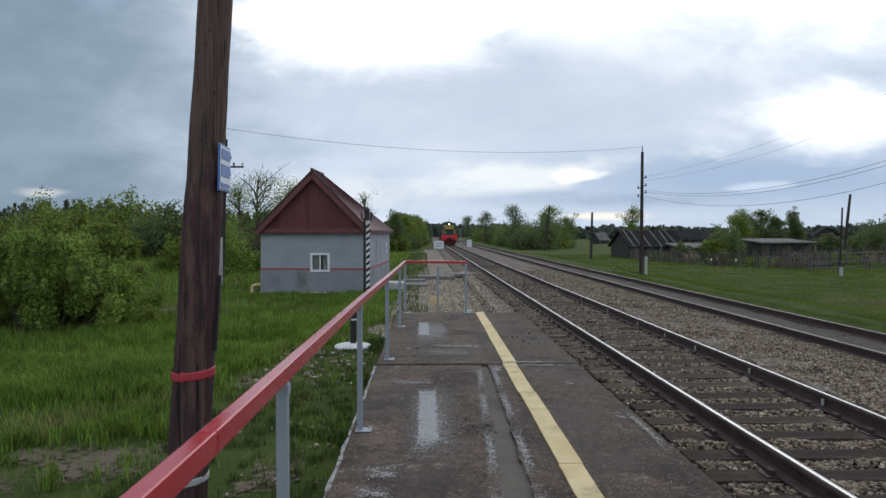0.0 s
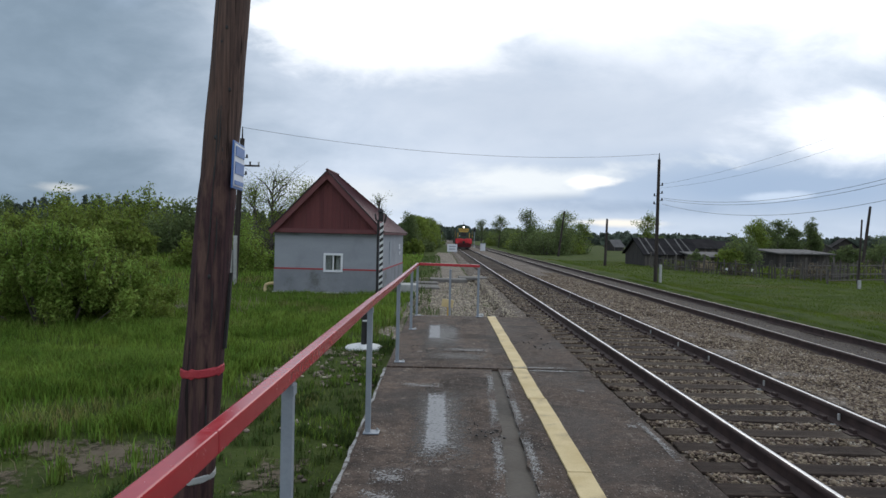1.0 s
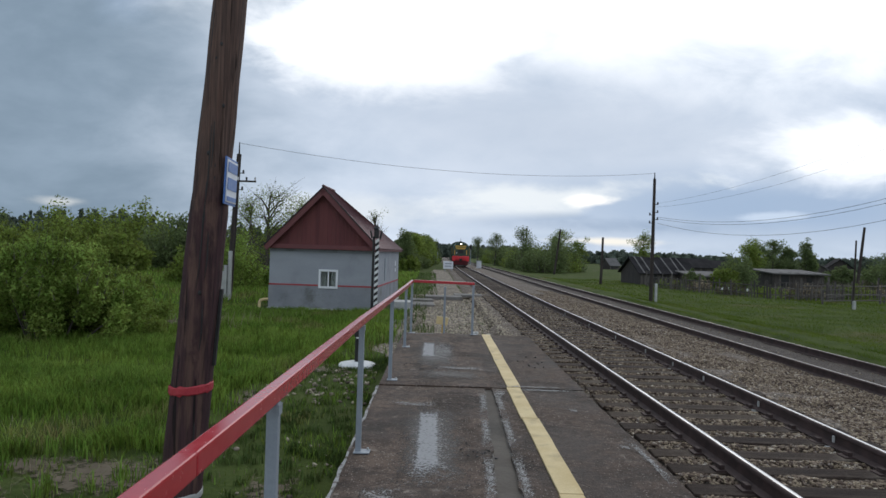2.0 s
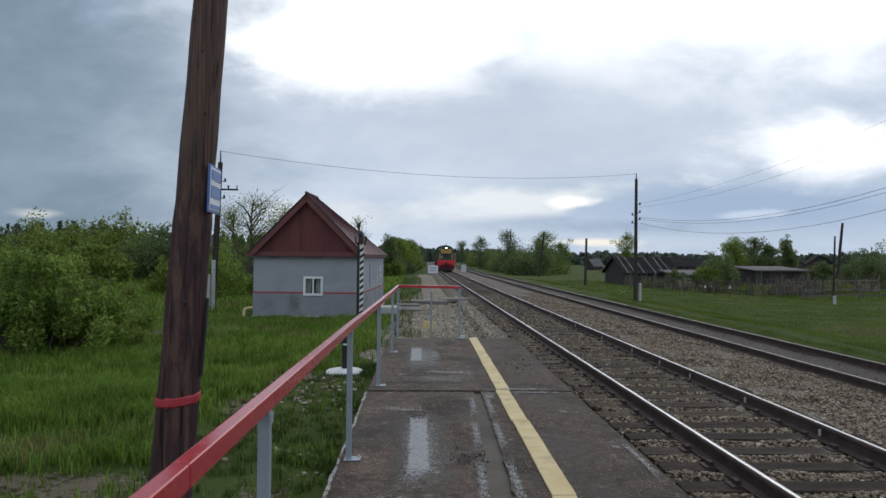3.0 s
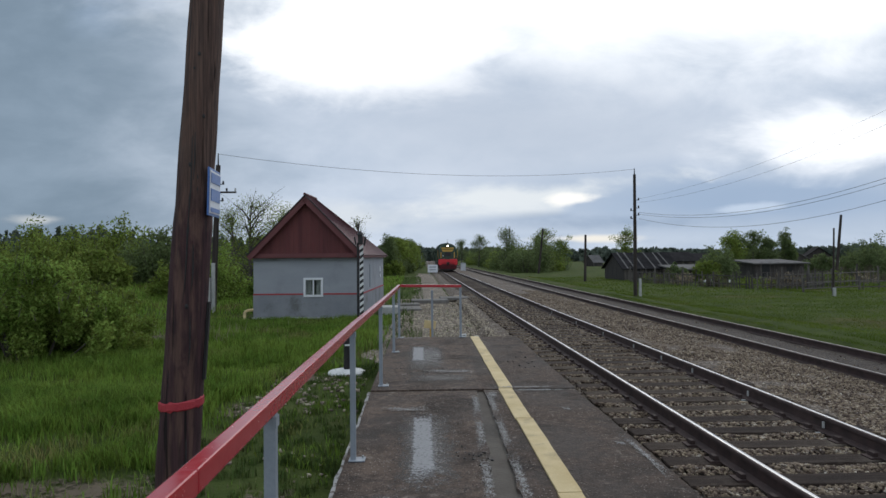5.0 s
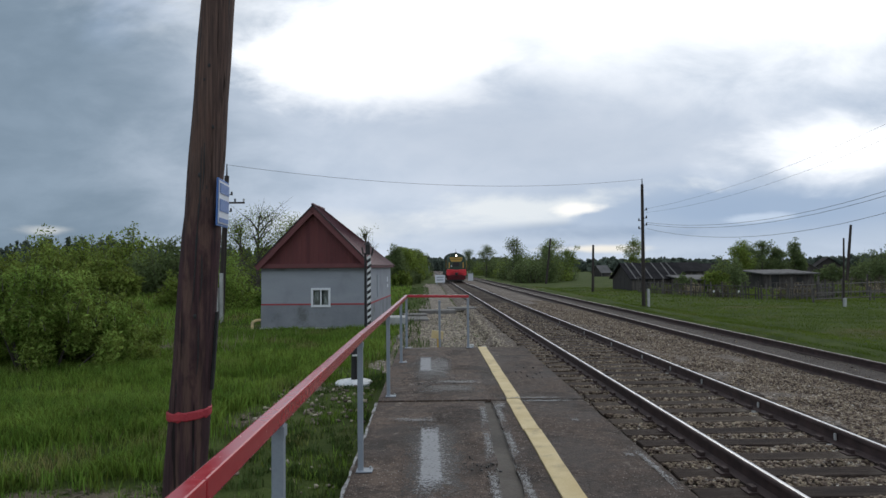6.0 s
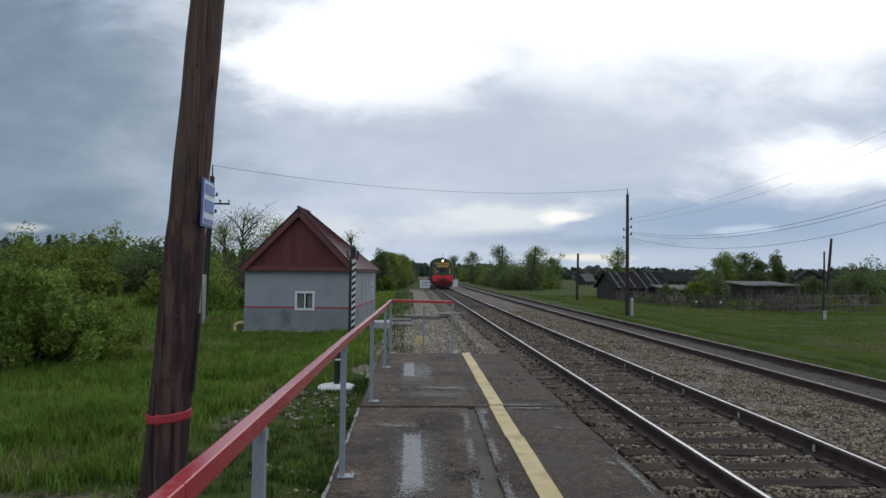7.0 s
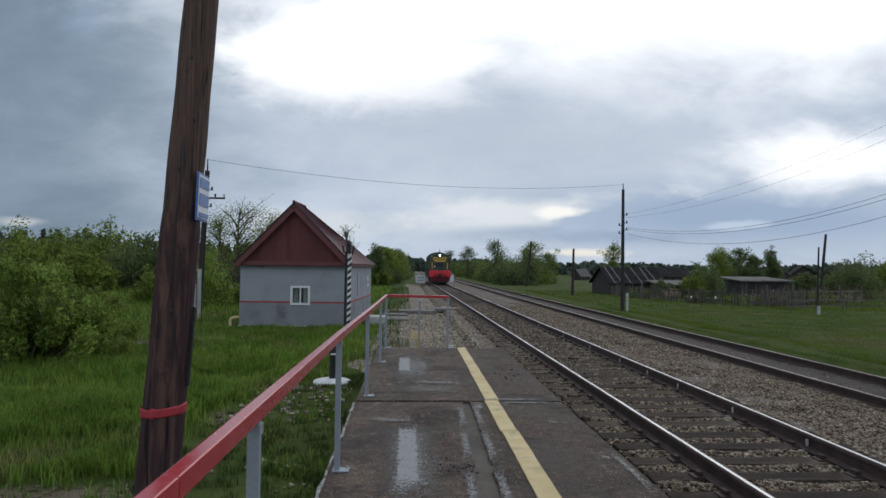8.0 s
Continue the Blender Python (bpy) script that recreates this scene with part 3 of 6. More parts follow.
def decal(name, a, b, scale, most, edge=0.25, speck=1.0, rough=0.7, thin=0.0):
    """A stain or paint that has worn through: full in its middle, broken up at its rim."""
    m = bpy.data.materials.new(name)
    m.use_nodes = True
    k = Net(m.node_tree)
    tcn = k.n("ShaderNodeTexCoord")
    sep = k.n("ShaderNodeSeparateXYZ")
    k.put(sep.inputs[0], tcn.outputs["Generated"])
    gx, gy = sep.outputs[0], sep.outputs[1]
    ex = k.m("MINIMUM", gx, k.m("SUBTRACT", 1.0, gx))
    ey = k.m("MINIMUM", gy, k.m("SUBTRACT", 1.0, gy))
    e = k.ramp(k.m("MINIMUM", ex, ey), 0.0, edge)
    n1 = k.noise(tcn.outputs["Object"], scale, 6.0, 0.7)
    n2 = k.noise(tcn.outputs["Object"], scale * 6, 3.0, 0.6)
    f = k.m("ADD", e, k.m("MULTIPLY", k.m("SUBTRACT", k.m("ADD", k.m("MULTIPLY", n1, 0.4), k.m("MULTIPLY", n2, 0.6)), 0.52), 4.0 * speck))
    bs = k.n("ShaderNodeBsdfPrincipled")
    k.put(bs.inputs["Base Color"], k.mix(n2, a, b))
    bs.inputs["Roughness"].default_value = rough
    bs.inputs["Specular IOR Level"].default_value = 0.2
    mx = k.n("ShaderNodeMixShader")
    k.put(mx.inputs[0], k.m("MULTIPLY", k.m("MULTIPLY", k.ramp(f, 0.25 + thin, 0.85 + thin), k.ramp(e, 0.0, 0.3)), most))
    k.t.links.new(k.n("ShaderNodeBsdfTransparent").outputs[0], mx.inputs[1])
    k.t.links.new(bs.outputs[0], mx.inputs[2])
    k.t.links.new(mx.outputs[0], k.n("ShaderNodeOutputMaterial").inputs[0])
    return m


M_D_WHITE = decal("worn white stripe", (0.30, 0.295, 0.29), (0.5, 0.495, 0.49), 6.0, 0.8, 0.28, 0.85, 0.85, 0.0)
M_D_DAMP = decal("damp patch", (0.035, 0.03, 0.027), (0.07, 0.062, 0.056), 6.0, 0.85, 0.5, 1.1, 0.55, -0.05)
M_D_PALE = decal("pale scuff", (0.24, 0.225, 0.21), (0.38, 0.365, 0.345), 7.0, 0.8, 0.42, 1.6, 0.9, 0.25)
M_D_RIM = decal("crumbled joint rim", (0.26, 0.25, 0.235), (0.42, 0.41, 0.39), 12.0, 0.9, 0.45, 2.0, 0.9, 0.15)
M_D_DIRT = decal("black grit", (0.02, 0.018, 0.015), (0.05, 0.045, 0.035), 22.0, 0.95, 0.5, 2.0, 0.9, 1.6)


def make_platform():
    p = tagged(empty("platform"), "low concrete railway platform of worn damp slabs", "platform", kind="structure")
    gap = 0.02

    def ch(y, side):  # the mortar channel runs askew
        f = (y - 4.3) / 3.55
        return (0.515 + 0.185 * f) if side < 0 else (0.685 + 0.095 * f)
    y0, yj, y1 = -3.0, 8.12, 13.42

    def broken(side, ya, yb):
        """One chipped edge of the channel."""
        n = 150
        ys = [ya + (yb - ya) * i / n for i in range(1, n)]
        return [(ch(y, side) + 0.03 * noise.noise((y * 2.2, side * 7, 2)) + 0.016 * noise.noise((y * 9, side * 5, 4)) + side * 0.012, y) for y in ys]
    part("slab", prism(ragged([(-0.585, yj - gap), (-0.62, y0)], amount=0.008, seed=1)[:-94] + [(-0.62, y0), (ch(y0, -1), y0)] + broken(-1, y0, yj) + [(ch(yj, -1), yj - gap)], -0.75, 0.0), M_SLAB, p)
    part("slab", prism([(ch(y0, 1), y0)] + ragged([(1.90, y0), (1.90, yj - gap), (ch(yj, 1), yj - gap)], amount=0.01, seed=2)[:102] + broken(1, yj, y0), -0.75, 0.004), M_SLABDARK, p)
    part("slab", prism(ragged([(-0.585, yj + gap), (0.803, yj + gap), (0.803, y1), (-0.55, y1)], amount=0.003, seed=3), -0.75, 0.012), M_SLAB, p)
    part("slab", prism(ragged([(0.806, yj + gap), (1.92, yj + gap), (1.97, y1), (0.806, y1)], amount=0.003, seed=4), -0.75, 0.006), M_SLABDARK, p)
    part("mortar_joint", prism([(ch(y0, -1) - 0.08, y0 + 0.1), (ch(y0, 1) + 0.08, y0 + 0.1), (ch(yj, 1) + 0.08, yj - 0.05), (ch(yj, -1) - 0.08, yj - 0.05)], -0.7, -0.022), M_MORTAR, p, "smooth grey mortar channel")
    part("mortar_joint", prism([(-0.57, yj - 0.05), (1.88, yj - 0.05), (1.88, yj + 0.05), (-0.57, yj + 0.05)], -0.7, -0.025), M_MORTAR, p, "dark cross joint")
    edge = []
    for k in range(110):
        y = -1.0 + k * 0.0832
        edge.append((-0.62 + 0.003 * y - 0.03 * abs(noise.noise((y * 2.7, 0, 1))) - 0.012 * abs(noise.noise((y * 9, 0, 1))), y))
    for k in range(109, -1, -1):
        y = -1.0 + k * 0.0832
        edge.append((-0.604 + 0.003 * y + 0.016 * noise.noise((y * 3.1, 3, 1)) + 0.012 * noise.noise((y * 11, 5, 1)), y))
    part("limed_edge", prism(edge, -0.16, 0.0085), M_LIME, p, "flaking whitish platform edge")
    # yellow line, in lengths with cracks between
    for a, b, s in ((-3.0, 4.55, 0), (4.565, 6.62, 0.006), (6.635, yj - 0.01, -0.004), (yj + 0.03, 10.4, 0.012), (10.41, y1 - 0.03, 0.016)):
        xl = lambda y: 0.905 + 0.0085 * y + s
        pts = ragged([(xl(a), a), (xl(a) + 0.165, a), (xl(b) + 0.165, b), (xl(b), b)], 0.12, 0.004, int(a * 7 + 30))
        part("yellow_line", prism(pts, 0.0, 0.019), M_YELLOW, p, "worn cream-yellow safety line")

    def stain(name, x, y, w, l, m, z, turn=0):
        bm = B()
        bmesh.ops.create_grid(bm, x_segments=1, y_segments=1, size=0.5, matrix=Matrix.Diagonal((w, l, 1, 1)))
        ob = part(name, bm, m, p)
        ob.matrix_basis = pose(x, y, z, 0, 0, turn)
    zf = 0.012
    stain("pale_scuff", 0.06, 5.7, 0.55, 3.1, M_D_PALE, 0.0075)
    stain("pale_scuff", 0.12, 10.9, 0.8, 3.4, M_D_PALE, zf + 0.0075)
    for side, off, turn in ((-1, -0.045, -3.0), (1, 0.045, -1.5)):
        for y in (3.6, 4.9, 6.2, 7.35):
            stain("joint_rim", ch(y, side) + off, y, 0.13, 1.6, M_D_RIM, 0.009, turn)
    stain("damp_patch", 0.06, 5.85, 0.85, 3.6, M_D_DAMP, 0.004)
    stain("damp_patch", 0.1, 10.7, 1.0, 4.6, M_D_DAMP, zf + 0.004)
    stain("damp_patch", 0.3, 8.9, 1.5, 1.0, M_D_DAMP, zf + 0.005)
    stain("white_mark", 0.035, 5.9, 0.25, 2.5, M_D_WHITE, 0.009)
    stain("white_mark", -0.01, 11.1, 0.27, 2.2, M_D_WHITE, zf + 0.010)
    stain("pale_scuff", 0.28, 11.0, 0.34, 1.7, M_D_PALE, zf + 0.011)
    stain("pale_scuff", 0.42, 9.35, 1.15, 0.4, M_D_PALE, zf + 0.012)
    stain("pale_scuff", -0.15, 7.15, 0.75, 0.32, M_D_PALE, 0.010)
    stain("pale_scuff", -0.28, 4.45, 0.4, 0.5, M_D_PALE, 0.010)
    stain("pale_scuff", -0.32, 4.1, 0.4, 0.3, M_D_PALE, 0.011)
    stain("pale_scuff", 1.56, 7.05, 0.16, 0.28, M_D_PALE, 0.013)
    stain("pale_scuff", 1.73, 5.75, 0.15, 0.26, M_D_PALE, 0.013)
    stain("joint_rim", 1.42, 8.03, 1.0, 0.16, M_D_RIM, 0.014)
    stain("joint_rim", 1.3, 8.19, 1.2, 0.12, M_D_RIM, zf + 0.008)
    stain("joint_rim", 0.86, 7.8, 0.2, 0.5, M_D_RIM, 0.0145, -8)
    stain("joint_rim", 1.83, 5.4, 0.1, 1.6, M_D_RIM, 0.0145)
    stain("pale_scuff", -0.2, 13.2, 1.2, 0.3, M_D_PALE, zf + 0.013)
    stain("black_grit", 0.48, 5.55, 0.4, 0.6, M_D_DIRT, 0.012)
    stain("damp_patch", -0.35, 2.6, 0.45, 2.4, M_D_DAMP, 0.006)


make_platform()


# ---- railing along the platform ----
def make_railing():
    r = tagged(empty("railing"), "platform railing with red square handrail on grey posts", "railing")
    zs = lambda y: 1.155 - 0.014 * y + 0.0006 * y * y
    xr = lambda y: -0.53 + 0.0165 * max(y - 5, 0)

    def run(a, b, w, h, m, name, label=""):
        a, b = Vector(a), Vector(b)
        d = b - a
        bm = box(B(), (w, d.length, h), bevel=0.006)
        ob = part(name, bm, m, r, label)
        ob.matrix_basis = Matrix.Translation((a + b) / 2) @ d.to_track_quat("Y", "Z").to_matrix().to_4x4()
        return ob
    cuts = (-1.6, 1.66, 5.41, 8.41, 11.35, 13.36)
    for a, b in zip(cuts, cuts[1:]):
        run((xr(a), a, zs(a) - 0.03), (xr(b), b, zs(b) - 0.03), 0.05, 0.06, M_REDRAIL, "handrail")
    run((xr(13.36) + 0.03, 13.36, 1.052), (0.86, 13.36, 1.035), 0.05, 0.055, M_REDRAIL, "handrail")
    posts = [(xr(y), y, zs(y) - 0.06) for y in (-0.6, 2.52, 5.41, 8.41, 11.35, 13.33)] + [(0.84, 13.33, 1.0), (0.28, 13.9, 0.93)]
    for i, (x, y, z) in enumerate(posts):
        zb = 0.012 if y > 8.2 else 0.004
        if i == 7:
            zb = -0.62
        post = part("post", box(box(B(), (0.044, 0.044, z - zb), (0, 0, (z - zb) / 2), bevel=0.006), (0.012, 0.055, 0.04), (0.02, 0, z - zb - 0.03)), M_GREYPOST, r)
        post.matrix_basis = pose(x, y, zb)
        if i != 7:
            flange = part("base_plate", box(B(), (0.13, 0.11, 0.01), (0.03, 0, 0.006), bevel=0.003), M_GREYPOST, post)
            for bx in (-0.015, 0.075):
                part("bolt", cyl(B(), 0.009, 0.009, (bx, 0.035, 0.01), (bx, 0.035, 0.028), 6), M_STUB, post)


make_railing()


# ---- gatekeeper's hut ----
def make_hut():
    h = tagged(empty("hut", pose(-2.10, 24.3, -0.65, 0, 0, -3.0)), "small grey plastered hut with maroon gable and sheet roof", "building")
    W, D, H, t = 3.96, 7.5, 2.38, 0.3
    wx0, wx1, wz0, wz1 = -2.06, -1.46, 0.90, 1.50
    bm = B()
    # front wall in four pieces round the window
    box(bm, (W + wx0 + 0.0, t, H), ((-W + wx0) / 2, t / 2, H / 2))
    box(bm, (-wx1, t, H), (wx1 / 2, t / 2, H / 2))
    box(bm, (wx1 - wx0, t, wz0), ((wx0 + wx1) / 2, t / 2, wz0 / 2))
    box(bm, (wx1 - wx0, t, H - wz1), ((wx0 + wx1) / 2, t / 2, (H + wz1) / 2))
    part("front_wall", bm, M_WALL, h)
    part("side_wall", box(B(), (t, D - t, H), (-t / 2, (D + t) / 2, H / 2)), M_WALL, h)
    part("side_wall", box(B(), (t, D - t, H), (-W + t / 2, (D + t) / 2, H / 2)), M_WALL, h)
    part("back_wall", box(B(), (W - 2 * t, t, H), (-W / 2, D - t / 2, H / 2)), M_WALL, h)
    part("ceiling_slab", box(B(), (W - 2 * t, D - 2 * t, 0.1), (-W / 2, D / 2, H - 0.06)), M_SHEDWALL, h)
    lower = box(B(), (W + wx0 + 0.012, 0.012, wz0 + 0.06), ((-W + wx0 - 0.012) / 2, -0.006, (wz0 + 0.06) / 2))
    box(lower, (-wx1 + 0.012, 0.012, wz0 + 0.06), ((wx1 + 0.012) / 2, -0.006, (wz0 + 0.06) / 2))
    box(lower, (wx1 - wx0, 0.012, wz0 - 0.06), ((wx0 + wx1) / 2, -0.006, (wz0 - 0.06) / 2))
    box(lower, (0.012, D, wz0 + 0.06), (0.006, D / 2, (wz0 + 0.06) / 2))
    part("lower_wall_face", lower, M_PLINTH, h, "darker grey lower wall")
    foot = box(box(B(), (W + 0.12, 0.06, 0.12), (-W / 2, -0.03 - 0.012, 0.05), bevel=0.02), (0.06, D, 0.12), (0.042, D / 2, 0.05), bevel=0.02)
    part("footing", foot, M_STUB, h, "pale crumbling footing")
    zl = 0.955
    line = box(box(B(), (W + wx0 - 0.05, 0.02, 0.055), ((-W + wx0 - 0.06) / 2, -0.008, zl)), (-wx1 - 0.06, 0.02, 0.055), ((wx1 + 0.06) / 2, -0.008, zl))
    box(line, (0.02, D, 0.055), (0.009, D / 2, zl))
    part("red_line", line, M_BAND, h, "thin dark red painted line")
    # window
    w = part("window", box(box(box(box(B(), (0.08, 0.06, 0.70), (wx0 - 0.02, -0.01, (wz0 + wz1) / 2), bevel=0.006), (0.08, 0.06, 0.70), (wx1 + 0.02, -0.01, (wz0 + wz1) / 2), bevel=0.006),
                               (0.56, 0.06, 0.08), ((wx0 + wx1) / 2, -0.01, wz1 + 0.01), bevel=0.006), (0.56, 0.07, 0.08), ((wx0 + wx1) / 2, -0.012, wz0 - 0.01), bevel=0.006), M_WINDOW, h, "white framed two-pane window")
    part("mullion", box(B(), (0.05, 0.05, 0.54), ((wx0 + wx1) / 2, 0.0, (wz0 + wz1) / 2), bevel=0.004), M_WINDOW, w)
    for s in (-1, 1):
        part("pane", box(B(), (0.24, 0.006, 0.54), ((wx0 + wx1) / 2 + s * 0.14, 0.02, (wz0 + wz1) / 2)), M_GLASS, w).visible_shadow = False
    cur = B()
    for i in range(18):
        x = wx0 + 0.02 + i * 0.033
        if not 6 <= i <= 10:
            cyl(cur, 0.022, 0.022, (x, 0.16, wz0), (x, 0.16, wz1), 6)
    part("curtain", cur, M_CURTAIN, w)
    # gable of upright boards, fascia and roof
    apex, half, ov = 2.14, W / 2 + 0.11, 0.30
    slope = apex / half
    RIDGE = 1.9
    n = 26
    for i in range(n):
        x0, x1 = -W / 2 - half + 0.06 + i * (2 * half - 0.12) / n, -W / 2 - half + 0.06 + (i + 1) * (2 * half - 0.12) / n - 0.003
        top = lambda x: H - 0.02 + (half - abs(x + W / 2)) * slope - 0.05
        bm, y = B(), -0.10 - 0.004 * (i % 2)
        q = [(x0, H - 0.06), (x1, H - 0.06), (x1, max(top(x1), H - 0.05)), (x0, max(top(x0), H - 0.05))]
        fr = [bm.verts.new((a, y, b)) for a, b in q]
        bk = [bm.verts.new((a, y + 0.03, b)) for a, b in q]
        bm.faces.new(fr)
        bm.faces.new(bk[::-1])
        for j in range(4):
            bm.faces.new((fr[j], bk[j], bk[(j + 1) % 4], fr[(j + 1) % 4]))
        bmesh.ops.recalc_face_normals(bm, faces=bm.faces)
        part("gable_board", bm, M_BOARD, h)
    part("gable_beam", box(B(), (2 * half - 0.1, 0.14, 0.16), (-W / 2, -0.13, H - 0.02), bevel=0.01), M_FASCIA, h, "maroon boxed eave beam")
    # darker grey strip added below the beam as the eave's shadow
    part("painted_eave_shadow", box(B(), (W, 0.05, 0.10), (-W / 2, -0.028, H - 0.15)), M_PLINTH, h)
    ang = math.degrees(math.atan2(apex, half))
    L = math.hypot(apex, half)
    for s in (-1, 1):
        cx, cz = -W / 2 + s * half / 2, H - 0.02 + apex / 2
        part("barge_board", box(B(), (L + 0.04, 0.045, 0.2), bevel=0.006), M_FASCIA, h).matrix_basis = pose(cx - s * 0.03, -ov, cz - 0.07, 0, s * ang, 0)
        roof = B()
        m = 17
        Dr = D + ov + 0.35
        verts = []
        for i in range(m * 4 + 1):
            yy = -Dr / 2 + Dr * i / (m * 4)
            rib = 0.028 if i % 4 == 0 else 0.0
            yr = -Dr / 2 + (yy + Dr / 2) * RIDGE / Dr
            lo, hi = (-L / 2 - 0.05, L / 2 + 0.05) if s > 0 else (-L / 2 - 0.05, L / 2 + 0.05)
            verts.append([roof.verts.new((lo, yr if s > 0 else yy, rib)), roof.verts.new((hi, yy if s > 0 else yr, rib))])
        for a, b in zip(verts, verts[1:]):
            roof.faces.new((a[0], a[1], b[1], b[0]))
        r = bmesh.ops.extrude_face_region(roof, geom=roof.faces[:])
        bmesh.ops.translate(roof, vec=(0, 0, -0.025), verts=[v for v in r["geom"] if isinstance(v, bmesh.types.BMVert)])
        bmesh.ops.recalc_face_normals(roof, faces=roof.faces)
        part("roof_slope", roof, M_ROOF, h).matrix_basis = pose(cx, -ov + Dr / 2 - 0.02, cz + 0.055, 0, s * ang, 0)
        part("roof_edge", box(B(), (L + 0.12, 0.05, 0.035), bevel=0.008), M_TAR, h, "dark weathered roof edge").matrix_basis = pose(cx, -ov - 0.03, cz + 0.058, 0, s * ang, 0)
        part("eave_board", box(B(), (0.03, Dr - 0.05, 0.13), (-W / 2 + s * (half - 0.01), -ov + Dr / 2, H - 0.04)), M_FASCIA, h)
    part("ridge_cap", cyl(B(), 0.055, 0.055, (-W / 2, -ov - 0.05, H + apex + 0.07), (-W / 2, RIDGE - ov, H + apex + 0.07), 8), M_FASCIA, h)
    hip = B()
    q = [hip.verts.new(v) for v in ((-W / 2, RIDGE - ov - 0.03, H + apex + 0.05), (-W / 2 + half + 0.08, D + 0.33, H - 0.03), (-W / 2 - half - 0.08, D + 0.33, H - 0.03))]
    e = [hip.verts.new(v.co + Vector((0, -0.03, -0.03))) for v in q]
    hip.faces.new(q)
    hip.faces.new(e[::-1])
    for a in range(3):
        hip.faces.new((q[a], e[a], e[(a + 1) % 3], q[(a + 1) % 3]))
    bmesh.ops.recalc_face_normals(hip, faces=hip.faces)
    part("roof_hip", hip, M_ROOF, h)
    part("soffit", box(B(), (0.24, D + 0.5, 0.03), (0.0, D / 2, H - 0.075)), M_FASCIA, h)
    # notices and a cable box on the side wall
    part("wall_notice", box(B(), (0.02, 0.5, 0.9), (0.012, 2.6, 1.55)), M_GREYPOST, h, "faded pale notice board")
    part("wall_notice", box(B(), (0.02, 0.35, 0.22), (0.012, 6.0, 1.75)), M_SIGNWHITE, h, "small white notice")
    part("wall_notice", box(B(), (0.02, 0.35, 0.16), (0.012, 6.1, 1.45)), M_SIGNWHITE, h, "small white notice")


make_hut()


# ---- poles and wires ----
def taper(name, pts, radii, material, parent=None, seg=14, rough=0.0, seed=0, label=""):
    """A round stem through the points."""
    verts, faces = [], []
    pts = [Vector(p) for p in pts]
    for i, (p, r) in enumerate(zip(pts, radii)):
        d = (pts[min(i + 1, len(pts) - 1)] - pts[max(i - 1, 0)]).normalized()
        q = d.to_track_quat("Z", "Y").to_matrix()
        for j in range(seg):
            a = 2 * math.pi * j / seg
            rr = r * (1 + rough * noise.noise((math.cos(a) * 1.6 + seed, math.sin(a) * 1.6, i * 0.35)))
            verts.append(p + q @ Vector((rr * math.cos(a), rr * math.sin(a), 0)))
    for i in range(len(pts) - 1):
        for j in range(seg):
            a, b = i * seg + j, i * seg + (j + 1) % seg
            faces.append((a, b, b + seg, a + seg))
    faces += [tuple(range(seg - 1, -1, -1)), tuple(range((len(pts) - 1) * seg, len(pts) * seg))]
    return smooth(raw(name, verts, faces, material, parent, label), 50)


def lerp3(a, b, n):
    return [tuple(a[i] + (b[i] - a[i]) * k / n for i in range(3)) for k in range(n + 1)]


